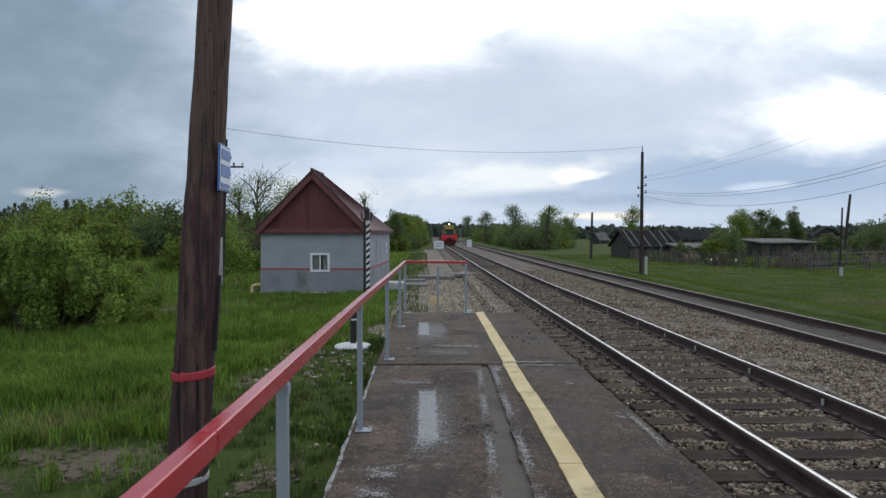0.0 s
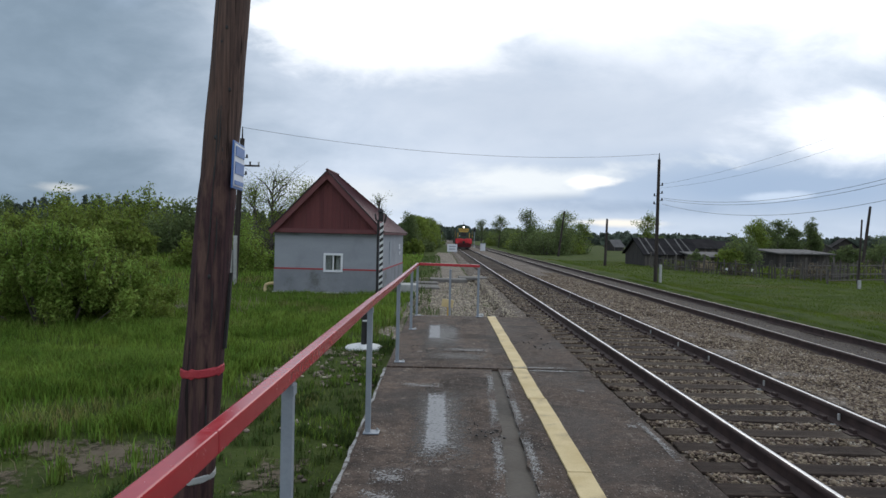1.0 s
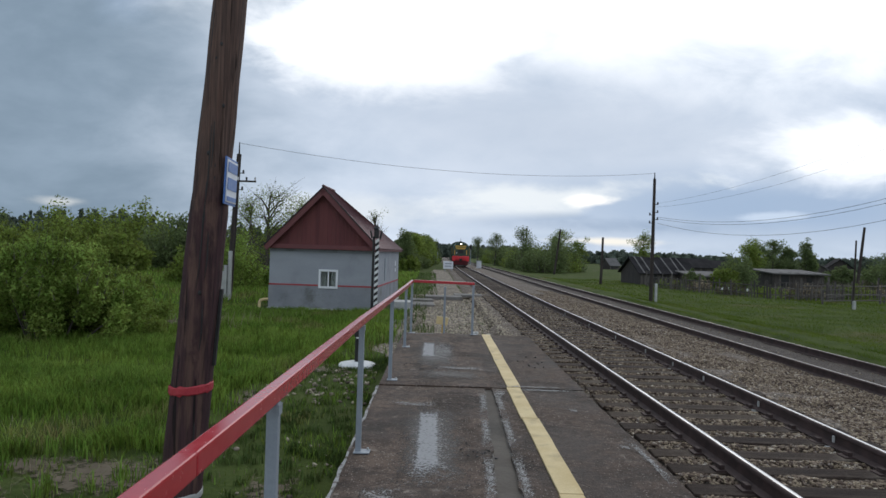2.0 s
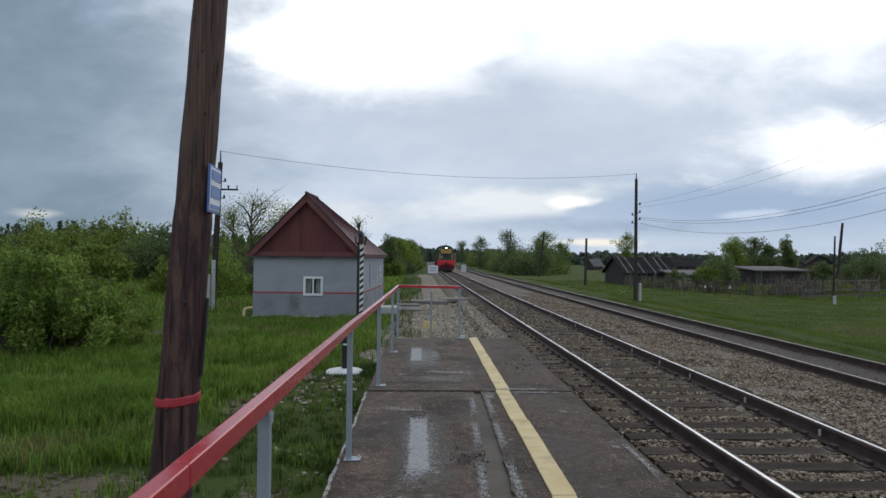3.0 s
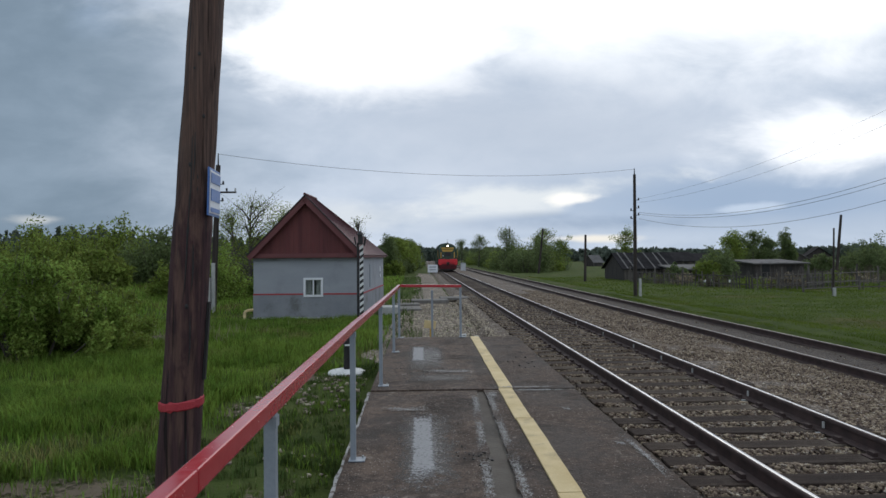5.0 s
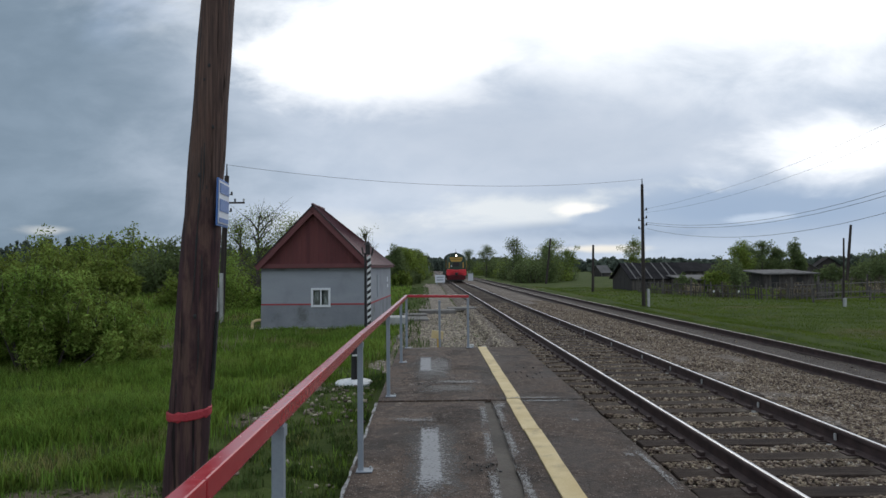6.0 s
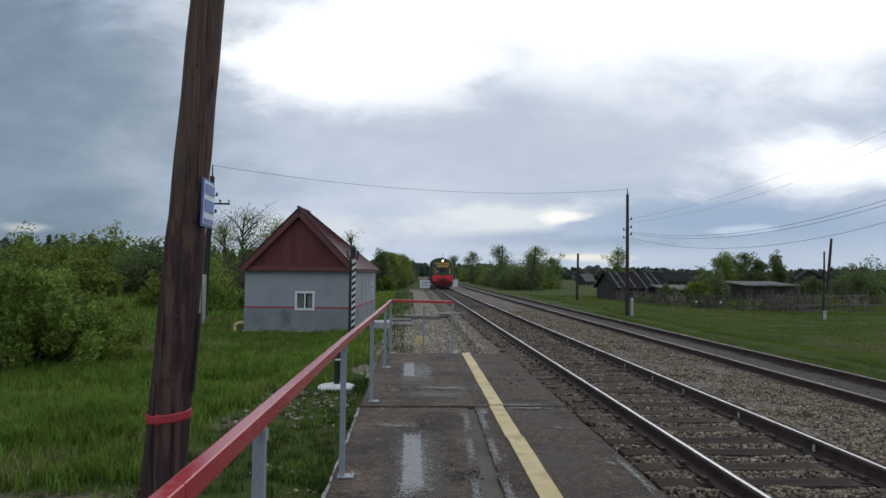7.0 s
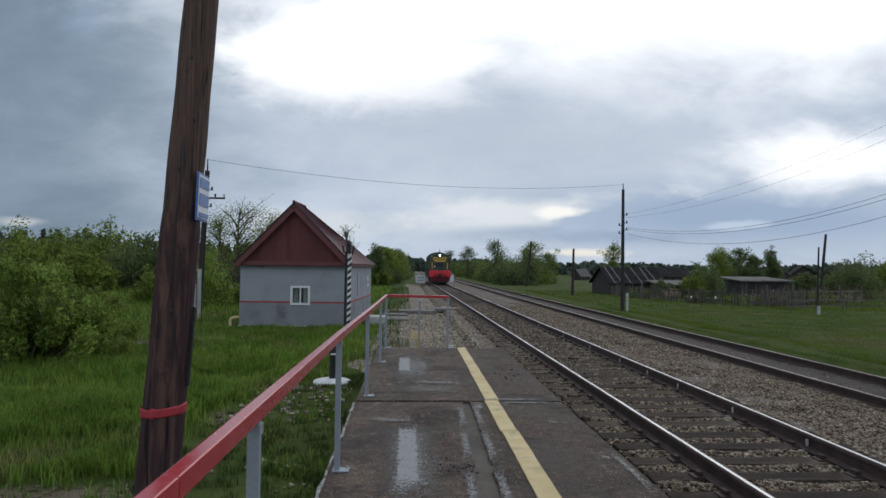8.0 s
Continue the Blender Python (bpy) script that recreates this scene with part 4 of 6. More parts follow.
def make_near_pole():
    p = tagged(empty("utility_pole", pose(0, 0, 0)), "thick leaning brown timber pole with red and white bands", "pole")
    base, top = (-1.762, 4.82, -0.8), (-1.295, 4.82, 6.2)
    pts = lerp3(base, top, 50)
    rad = []
    for i, q in enumerate(pts):
        z = q[2]
        r = 0.137 - 0.005 * (z + 0.6)
        if z < 1.95:
            r += 0.008
        rad.append(r + 0.003 * noise.noise((z * 1.8, 0, 2)))
    taper("shaft", pts, rad, M_POLE, p, 28, 0.07, 3)
    at = lambda z: (base[0] + (top[0] - base[0]) * (z + 0.8) / 7.0, 4.82)
    for z, hgt, m, nm in ((0.585, 0.062, M_REDTAPE, "red_band"), (-0.175, 0.05, M_STUB, "white_band")):
        verts, faces, seg = [], [], 36
        for k, dz in enumerate((0, hgt * 0.15, hgt * 0.85, hgt)):
            for j in range(seg):
                a = 2 * math.pi * j / seg
                rr = 0.152 + 0.004 * noise.noise((j * 0.9, k, 1)) - (0.006 if k in (0, 3) else 0)
                zz = z + dz + 0.012 * math.sin(a * 1 + 1.2) + 0.016 * noise.noise((j * 0.9, 0, k * 3))
                x, y = at(z)
                verts.append((x + rr * math.cos(a), y + rr * math.sin(a), zz))
        for k in range(3):
            for j in range(seg):
                faces.append((k * seg + j, k * seg + (j + 1) % seg, (k + 1) * seg + (j + 1) % seg, (k + 1) * seg + j))
        raw(nm, verts, faces, m, p)
    # long weather splits and knots, sunk into the wood
    rnd = random.Random(11)
    for k in range(14):
        a = radians(rnd.uniform(225, 330))
        z = rnd.uniform(-0.3, 3.4)
        l = rnd.uniform(0.25, 0.9)
        pts = []
        for q in range(6):
            zz = z + l * q / 5
            c = at(zz)
            rr = 0.137 - 0.005 * (zz + 0.6) + (0.008 if zz < 1.95 else 0) - 0.003
            pts.append((c[0] + rr * math.cos(a + 0.05 * math.sin(q)), c[1] + rr * math.sin(a), zz))
        taper("split", pts, [0.001, 0.004, 0.006, 0.006, 0.004, 0.001], M_TAR, p, 5)
    for z, a in ((2.28, 268), (2.62, 300), (2.95, 262), (1.3, 285), (0.2, 300), (3.05, 275)):
        c = at(z)
        rr = 0.137 - 0.005 * (z + 0.6) + (0.008 if z < 1.95 else 0) - 0.006
        bm = B()
        bmesh.ops.create_icosphere(bm, subdivisions=2, radius=0.013, matrix=pose(c[0] + rr * math.cos(radians(a)), c[1] + rr * math.sin(radians(a)), z) @ Matrix.Diagonal((1, 0.8, 1.5, 1)))
        part("knot", bm, M_TAR, p)
    part("cable_strip", box(B(), (0.02, 0.03, 0.55), (-1.492, 4.82, 1.05), (0, 4, 0)), M_TAR, p, "black cable duct")


make_near_pole()


def make_pole_sign():
    s = tagged(empty("sign", pose(-1.447, 4.85, 2.095, 0, 1.5, 4.5)), "blue and white enamel notice on the timber pole", "sign")
    part("plate", box(B(), (0.012, 0.34, 0.335), bevel=0.004), M_SIGNBLUE, s)
    part("white_field", box(B(), (0.006, 0.31, 0.30), (0.009, 0, 0), bevel=0.002), M_SIGNWHITE, s)
    part("blue_field", box(B(), (0.005, 0.27, 0.07), (0.0138, 0, 0.098)), M_SIGNBLUE, s)
    part("blue_field", box(B(), (0.005, 0.27, 0.085), (0.0138, 0, -0.02)), M_SIGNBLUE, s)
    part("blue_field", box(B(), (0.005, 0.27, 0.03), (0.0138, 0, -0.125)), M_SIGNBLUE, s)


make_pole_sign()


def make_pole(label, base, top, r=0.12, stubs=(), material=M_OLDPOLE, arms=(), pins=(), pin=0.0):
    p = tagged(empty("utility_pole", pose(*base)), label, "pole", group="poles along the line")
    d = [top[i] - base[i] for i in range(3)]
    n = 8
    taper("shaft", lerp3((0, 0, -0.3), d, n), [r * (1.1 - 0.35 * k / n) for k in range(n + 1)], material, p, 12, 0.05, base[1])
    if pin:
        part("top_pin", cyl(B(), 0.035, 0.02, (d[0], d[1], d[2]), (d[0], d[1], d[2] + pin), 6), M_TAR, p)
    for dx, dy, h in stubs:
        part("concrete_stub", box(B(), (0.13, 0.16, h + 0.3), (dx, dy, (h - 0.3) / 2), bevel=0.02), M_STUB, p, "pale concrete footing post")
    for z, l, off in arms:
        f = z / d[2]
        part("crossarm", box(B(), (l, 0.09, 0.07), (d[0] * f + off, d[1] * f - 0.1, z), bevel=0.01), M_OLDPOLE, p)
        for s in (-0.45, 0.0, 0.45):
            part("insulator", cyl(B(), 0.03, 0.045, (d[0] * f + off + s * l, d[1] * f - 0.1, z + 0.03), (d[0] * f + off + s * l, d[1] * f - 0.1, z + 0.17), 8), M_CERAMIC if s else M_TAR, p)
    for z, side in pins:
        f = z / d[2]
        x = d[0] * f + side * (r + 0.05)
        part("hook", cyl(B(), 0.018, 0.018, (d[0] * f, d[1] * f, z), (x + side * 0.06, d[1] * f - 0.02, z), 6), M_TAR, p)
        part("insulator", cyl(B(), 0.05, 0.035, (x + side * 0.06, d[1] * f - 0.02, z - 0.02), (x + side * 0.06, d[1] * f - 0.02, z + 0.13), 8), M_TAR, p)
    return p


make_pole("dark timber pole with crossarm and concrete footings", (-8.62, 28, -0.55), (-8.36, 28, 5.55), 0.13, ((-0.22, -0.1, 1.15), (0.1, -0.22, 2.0), (-0.05, -0.3, 1.4)), arms=((4.95, 0.8, 0.42),), pins=((5.3, 1), (4.6, 1)), pin=0.5)
make_pole("tall dark timber pole with insulators and concrete footing", (12.24, 37, -0.85), (12.26, 37, 6.2), 0.105, ((0.27, 0, 1.15),), pins=((5.6, 1), (5.15, 1), (4.75, 1), (4.55, -1), (5.0, -1)), pin=0.35)
make_pole("slim grey timber pole in the verge", (15.7, 62, -0.85), (15.8, 62, 3.6), 0.13)
make_pole("leaning grey timber pole near the trees", (16.7, 92, -0.85), (17.45, 92, 5.5), 0.15)
make_pole("far grey timber pole among the trees", (17.6, 130, -0.85), (18.0, 130, 7.2), 0.16)
make_pole("grey timber pole with whitewashed foot", (24.0, 37.5, -0.85), (24.1, 37.5, 3.1), 0.06, ((0, -0.12, 0.5),))
make_pole("leaning grey timber pole with whitewashed foot", (36.4, 56.5, -0.85), (37.0, 56.5, 5.0), 0.13, ((0.2, -0.2, 0.7),))


def make_wire(a, b, sag, r=0.012):
    pts = [tuple(a[i] + (b[i] - a[i]) * k / 24 - (4 * sag * (k / 24) * (1 - k / 24) if i == 2 else 0) for i in range(3)) for k in range(25)]
    ob = taper("overhead_wire", pts, [r] * 25, M_WIRE, seg=5)
    tagged(ob, "thin sagging overhead wire", "wire", group="overhead wires")


make_wire((-8.36, 28, 6.02), (12.26, 37, 6.5), 0.62, 0.008)
make_wire((12.5, 37, 4.05), (22, 14, 8.6), 2.1, 0.009)
make_wire((12.5, 37, 3.95), (22.2, 14, 8.5), 2.15, 0.009)
make_wire((12.5, 37, 3.7), (22.0, 14, 8.0), 2.45, 0.009)
make_wire((12.4, 37, 4.6), (23, 15, 11.2), 1.6, 0.005)
make_wire((12.4, 37, 4.8), (25, 15, 13.0), 1.6, 0.005)


def make_striped_pole():
    p = tagged(empty("striped_pole", pose(-1.95, 22.6, -0.62)), "slim black and white striped post with a lantern bracket", "post")
    part("cable", cyl(B(), 0.045, 0.04, (-0.11, 0, -0.1), (-0.11, 0, 2.75), 8), M_TAR, p, "black cable pipe")
    n = 26
    for i in range(n):
        z0, z1 = -0.1 + 2.75 * i / n, -0.1 + 2.75 * (i + 1) / n
        bm = box(B(), (0.115, 0.1, z1 - z0), (0.01, 0, (z0 + z1) / 2))
        for v in bm.verts:
            v.co.z += 0.75 * (v.co.x - 0.01)
        part("stripe", bm, M_LIMEWASH if i % 2 else M_TAR, p)
    part("lantern_box", box(B(), (0.16, 0.16, 0.34), (-0.02, -0.02, 2.86), bevel=0.03), M_TAR, p)
    part("lantern_cap", cyl(B(), 0.14, 0.03, (-0.02, -0.02, 3.02), (-0.02, -0.02, 3.14), 10), M_TAR, p)
    part("lamp_arm", box(B(), (0.06, 0.06, 0.3), (0.13, 0, 2.8), (0, 12, 0), bevel=0.01), M_TAR, p)
    part("lamp_arm", box(B(), (0.05, 0.06, 0.26), (-0.2, 0, 2.82), (0, -10, 0), bevel=0.01), M_TAR, p)


make_striped_pole()


# ---- the engine and its motion ----
WHEELS = []


def make_engine():
    e = tagged(empty("locomotive", pose(3.775, 103.5, Z1)), "oncoming green shunting locomotive with red front and yellow panel", "locomotive")
    L = 15.0

    def arch(w, z0, z1, y0, y1, n=14, flat=0.45):
        """A body with an arched roof, from y0 to y1."""
        prof = [(-w / 2, z0), (-w / 2, z1 - flat)]
        for i in range(1, n):
            a = math.pi * (1 - i / n)
            prof.append((w / 2 * math.cos(a), z1 - flat + flat * math.sin(a)))
        prof += [(w / 2, z1 - flat), (w / 2, z0)]
        bm = B()
        f = [bm.verts.new((x, y0, z)) for x, z in prof]
        b = [bm.verts.new((x, y1, z)) for x, z in prof]
        bm.faces.new(f)
        bm.faces.new(b[::-1])
        for i in range(len(prof)):
            j = (i + 1) % len(prof)
            bm.faces.new((f[i], b[i], b[j], f[j]))
        bmesh.ops.recalc_face_normals(bm, faces=bm.faces)
        return bm
    part("cab", arch(2.7, 1.25, 3.72, 5.2, 8.4, flat=0.75), M_LOCOGREEN, e)
    part("hood", arch(2.05, 1.25, 3.5, 0.5, 5.2, flat=0.7), M_LOCOGREEN, e)
    part("rear_hood", arch(2.05, 1.25, 3.4, 8.4, L - 0.5, flat=0.6), M_LOCOGREEN, e)
    part("frame", box(B(), (2.65, L - 0.3, 0.35), (0, L / 2, 1.08), bevel=0.03), M_LOCODARK, e)
    fr = B()
    box(fr, (2.5, 0.35, 0.7), (0, 0.12, 1.13), bevel=0.08)
    part("front_apron", fr, M_LOCORED, e, "bright red front apron")
    box_low = box(B(), (2.3, 0.3, 0.5), (0, 0.1, 0.52), (14, 0, 0), bevel=0.05)
    part("plough", box_low, M_LOCOMAROON, e, "dark red snow plough")
    for s in (-1, 1):
        part("buffer_panel", box(B(), (0.95, 0.16, 0.5), (s * 0.75, -0.10, 1.28), (0, 0, s * 6), bevel=0.05), M_LOCORED, e)
        b = part("buffer", cyl(cyl(B(), 0.12, 0.12, (s * 0.98, -0.1, 1.0), (s * 0.98, -0.55, 1.0), 14), 0.24, 0.24, (s * 0.98, -0.55, 1.0), (s * 0.98, -0.62, 1.0), 18), M_LOCORED, e)
        part("handrail", cyl(B(), 0.02, 0.02, (s * 1.28, 0.15, 1.7), (s * 1.28, 0.15, 2.7), 6), M_LOCOYELLOW, e)
        part("cab_window", box(B(), (0.24, 0.03, 0.5), (s * 1.17, 5.19, 2.75), bevel=0.02), M_GLASSDARK, e)
        part("side_window", box(B(), (0.03, 1.0, 0.6), (s * 1.352, 6.6, 2.7), bevel=0.01), M_GLASSDARK, e)
        part("side_skirt", box(B(), (0.06, L - 1.2, 0.4), (s * 1.3, L / 2, 0.95), bevel=0.01), M_LOCODARK, e)
    part("buffer_beam", box(B(), (2.4, 0.3, 0.42), (0, 0.1, 0.86), bevel=0.03), M_LOCOMAROON, e)
    part("coupler", box(B(), (0.36, 0.6, 0.34), (0, -0.35, 0.98), bevel=0.06), M_LOCODARK, e)
    part("rail_guard", box(B(), (2.0, 0.12, 0.2), (0, 0.1, 0.2), bevel=0.02), M_LOCODARK, e)
    part("yellow_panel", box(B(), (1.6, 0.06, 0.22), (0, 0.48, 2.95), bevel=0.02), M_LOCOYELLOW, e)
    pts = [(-0.8, 2.78), (0.8, 2.78), (0.6, 2.5), (-0.6, 2.5)]
    lower = B()
    f = [lower.verts.new((x, 0.45, z)) for x, z in pts]
    g = [lower.verts.new((x, 0.52, z)) for x, z in pts]
    lower.faces.new(f)
    for i in range(4):
        lower.faces.new((f[i], g[i], g[(i + 1) % 4], f[(i + 1) % 4]))
    bmesh.ops.recalc_face_normals(lower, faces=lower.faces)
    part("yellow_panel", lower, M_LOCOYELLOW, e)
    part("grille", box(B(), (0.8, 0.06, 0.5), (0, 0.48, 2.15), bevel=0.02), M_LOCODARK, e)
    for s in (-1, 1):
        part("side_stripe", box(B(), (0.12, 0.05, 0.75), (s * 0.88, 0.48, 2.05), bevel=0.01), M_LOCOYELLOW, e, "dulled yellow stripe")
        part("step", box(B(), (0.3, 0.3, 0.05), (s * 1.15, 0.1, 0.45), bevel=0.01), M_LOCODARK, e)
    lamp = part("headlamp", cyl(B(), 0.2, 0.2, (0, 0.2, 3.25), (0, 0.6, 3.25), 18), M_LOCODARK, e)
    part("lens", cyl(B(), 0.08, 0.1, (0, 0.17, 3.25), (0, 0.2, 3.25), 18), M_LAMP, lamp, "glowing headlamp lens")
    part("marker_lamp", cyl(B(), 0.08, 0.08, (-0.62, -0.05, 1.95), (-0.62, 0.3, 1.95), 12), M_CERAMIC, e)
    part("aerial", cyl(B(), 0.025, 0.015, (0.0, 1.2, 3.45), (0.0, 1.2, 4.15), 6), M_LOCODARK, e)
    part("exhaust", cyl(B(), 0.14, 0.12, (0.1, 3.2, 3.4), (0.1, 3.2, 3.75), 10), M_LOCODARK, e)
    for y in (1.9, 4.1, 10.9, 13.1):
        for s in (-1, 1):
            wheel = part("wheel", cyl(B(), 0.5, 0.5, (s * 0.72, 0, 0), (s * 0.86, 0, 0), 24), M_LOCODARK, e)
            wheel.matrix_basis = pose(0, y, 0.5)
            WHEELS.append((wheel, y))
        part("axle", cyl(B(), 0.08, 0.08, (-0.72, y, 0.5), (0.72, y, 0.5), 8), M_LOCODARK, e)
    part("fuel_tank", box(B(), (2.2, 3.6, 0.6), (0, 7.5, 0.6), bevel=0.1), M_LOCODARK, e)
    return e


ENGINE = make_engine()


# ---- vegetation helpers ----
def fast(name, verts, tris, material, parent=None, label=""):
    """A triangle mesh from arrays."""
    me = bpy.data.meshes.new(name)
    verts, tris = np.asarray(verts, dtype=np.float32), np.asarray(tris, dtype=np.int32)
    me.vertices.add(len(verts))
    me.vertices.foreach_set("co", verts.ravel())
    me.loops.add(tris.size)
    me.loops.foreach_set("vertex_index", tris.ravel())
    me.polygons.add(len(tris))
    me.polygons.foreach_set("loop_start", np.arange(0, tris.size, 3, dtype=np.int32))
    me.update(calc_edges=True)
    me.validate()
    me.materials.append(material)
    ob = new(name, me)
    ob.parent = parent
    return tagged(ob, label)


def leaves(centres, size, rng, flat=0.4):
    """Leaf-shaped pairs of triangles round the centres."""
    n = len(centres)
    a = rng.normal(size=(n, 3))
    a /= np.linalg.norm(a, axis=1)[:, None]
    b = rng.normal(size=(n, 3))
    b -= a * (a * b).sum(1)[:, None]
    b /= np.linalg.norm(b, axis=1)[:, None]
    s = size * rng.uniform(0.6, 1.35, (n, 1))
    p = np.stack([centres - a * s, centres + b * s * flat, centres + a * s, centres - b * s * flat], 1).reshape(-1, 3)
    i = np.arange(n)[:, None] * 4
    return p, np.concatenate([i + [0, 1, 2], i + [0, 2, 3]], 0)


def clumps(blobs, n, rng, shell=0.55):
    """Points in ellipsoids, thicker towards their skins."""
    blobs = np.asarray(blobs, dtype=float)
    vol = (blobs[:, 3] * blobs[:, 4] * blobs[:, 5]) ** 0.7
    pick = rng.choice(len(blobs), n, p=vol / vol.sum())
    d = rng.normal(size=(n, 3))
    d /= np.linalg.norm(d, axis=1)[:, None]
    r = rng.uniform(0, 1, (n, 1)) ** 0.5 * (1 - shell) + shell * rng.uniform(0.75, 1.08, (n, 1))
    return blobs[pick, :3] + d * r * blobs[pick, 3:]


def stems(lines, parent, material, name="trunk"):
    """Tapered stems, each a list of points with radii, in one mesh."""
    verts, tris, seg = [], [], 6
    for pts, radii in lines:
        base = len(verts)
        for i, (p, r) in enumerate(zip(pts, radii)):
            d = (Vector(pts[min(i + 1, len(pts) - 1)]) - Vector(pts[max(i - 1, 0)])).normalized()
            q = d.to_track_quat("Z", "Y").to_matrix()
            for j in range(seg):
                verts.append(tuple(Vector(p) + q @ Vector((r * math.cos(j * 2 * math.pi / seg), r * math.sin(j * 2 * math.pi / seg), 0))))
        for i in range(len(pts) - 1):
            for j in range(seg):
                a, b = base + i * seg + j, base + i * seg + (j + 1) % seg
                tris += [(a, b, b + seg), (a, b + seg, a + seg)]
    return tagged(fast(name, verts, tris, material, parent), kind="stuff" if name == "stem" else "")


def make_tree(x, y, h, w, seed, label, leaf=0.16, n=1800, crown=M_LEAF, bark=M_BARK, low=0.25, many=9, airy=0.0, group="", name="tree"):
    rng = np.random.default_rng(seed)
    z0 = hill(x, y)
    t = tagged(empty(name, pose(x, y, z0)), label, name, group=group)
    lines, blobs = [], []
    lean = rng.uniform(-0.06, 0.06, 2) * h
    trunk = [(lean[0] * f, lean[1] * f, -0.2 + (h * 0.92 + 0.2) * f) for f in (0, 0.2, 0.4, 0.6, 0.8, 1.0)]
    lines.append((trunk, [h * 0.022 * (1.15 - f) + 0.01 for f in (0, 0.2, 0.4, 0.6, 0.8, 1.0)]))
    for k in range(many):
        f = low + (0.97 - low) * (k + rng.uniform(0, 0.8)) / many
        a = rng.uniform(0, 2 * math.pi)
        reach = w / 2 * (1.05 - 0.72 * max(0, (f - low) / (1 - low)) ** 1.5) * rng.uniform(0.6, 1.05)
        p0 = (lean[0] * f, lean[1] * f, h * f * 0.9)
        p2 = (p0[0] + reach * math.cos(a) * 0.75, p0[1] + reach * math.sin(a) * 0.75, h * min(f + rng.uniform(0.02, 0.14), 0.95))
        p1 = tuple((p0[i] + p2[i]) / 2 + (0.03 * h if i == 2 else 0) for i in range(3))
        lines.append(([p0, p1, p2], [h * 0.009, h * 0.006, h * 0.002]))
        if airy:
            for _ in range(5):
                d = rng.normal(size=3) * w * 0.10
                lines.append(([p1, tuple(np.array(p2) + d + [0, 0, 0.02 * h])], [h * 0.003, h * 0.0008]))
        s = w * rng.uniform(0.15, 0.26)
        blobs.append((*p2, s, s, s * rng.uniform(0.6, 0.9)))
        blobs.append((*p1, s * 0.9, s * 0.9, s * 0.8))
        q = rng.normal(size=3) * w * 0.12
        blobs.append((p2[0] + q[0], p2[1] + q[1], p2[2] + q[2], s * 0.7, s * 0.7, s * 0.6))
    blobs.append((lean[0], lean[1], h * 0.93, w * 0.13, w * 0.13, h * 0.07))
    stems(lines, t, bark)
    p, i = leaves(clumps(blobs, int(n * 1.5), rng, 0.08), leaf * 0.85, rng, 0.45)
    fast("crown", p, i, crown, t)
    return t


def make_bush(x, y, h, w, seed, label, leaf=0.06, n=6000, crown=M_LEAF, group="", depth=None, shoots=0):
    """Many stems from one foot, leafed from the ground up in overlapping sprays."""
    rng = np.random.default_rng(seed)
    z0 = hill(x, y)
    d = depth or w * 0.8
    t = tagged(empty("bush", pose(x, y, z0)), label, "bush", group=group)
    lines, blobs = [], []
    for i in range(max(26, int(w * 9))):
        a, r = rng.uniform(0, 2 * math.pi), rng.uniform(0, 1) ** 0.55
        tx, ty = w / 2 * r * math.cos(a), d / 2 * r * math.sin(a)
        th = h * (1 - 0.62 * r ** 2.2) * rng.uniform(0.62, 1.04)
        if i % 2 == 0:
            lines.append(([(tx * 0.4, ty * 0.4, -0.1), (tx * 0.75, ty * 0.75, th * 0.5), (tx, ty, th * 0.97)], [0.01 * h, 0.006 * h, 0.0015 * h]))
        s = min(w, h) * rng.uniform(0.07, 0.13)
        for f in (1.0, 0.72, 0.45, 0.22):
            if (f < 0.4 and (r < 0.5 or shoots > 50)) or (f < 0.5 and shoots > 50 and rng.random() < 0.5):
                continue
            blobs.append((tx * (0.8 + 0.2 * f), ty * (0.8 + 0.2 * f), th * f - s * 0.5, s * rng.uniform(1.0, 1.9), s * rng.uniform(1.0, 1.9), s * rng.uniform(1.0, 2.0)))
    for i in range(shoots):
        a, r = rng.uniform(0, 2 * math.pi), rng.uniform(0.1, 0.95)
        p0 = np.array([w / 2 * r * math.cos(a), d / 2 * r * math.sin(a), h * (0.92 - 0.58 * r ** 2.2)])
        p1 = p0 + rng.normal(size=3) * 0.05 * h + [0, 0, 0.14 * h]
        lines.append(([tuple(p0), tuple(p1)], [0.004 * h, 0.001 * h]))
        blobs.append((*((p0 + p1) / 2), 0.03 * h, 0.03 * h, 0.09 * h))
    stems(lines, t, M_BARK, "stem")
    p, i = leaves(clumps(blobs, n, rng, 0.08), leaf, rng, 0.42)
    p[:, 2] = np.maximum(p[:, 2], 0.02)
    fast("foliage", p, i, crown, t)
    return t


# ---- trees and bushes west of the line ----
G1 = "willow bushes in the meadow"
make_bush(-8.7, 15.2, 2.15, 4.0, 1, "broad fresh green willow bush in tall grass", 0.045, 42000, M_LEAFPALE, G1, shoots=140)
make_bush(-11.3, 16.4, 2.3, 3.6, 2, "broad fresh green willow bush in tall grass", 0.05, 26000, M_LEAFPALE, G1, shoots=90)
make_bush(-7.6, 16.4, 1.6, 2.4, 3, "low green willow bush in tall grass", 0.042, 15000, M_LEAF, G1, shoots=60)
make_bush(-13.6, 17.5, 2.1, 3.0, 4, "broad fresh green willow bush in tall grass", 0.08, 6000, M_LEAF, G1)
G2 = "willow thicket beyond the meadow"
r2 = random.Random(21)
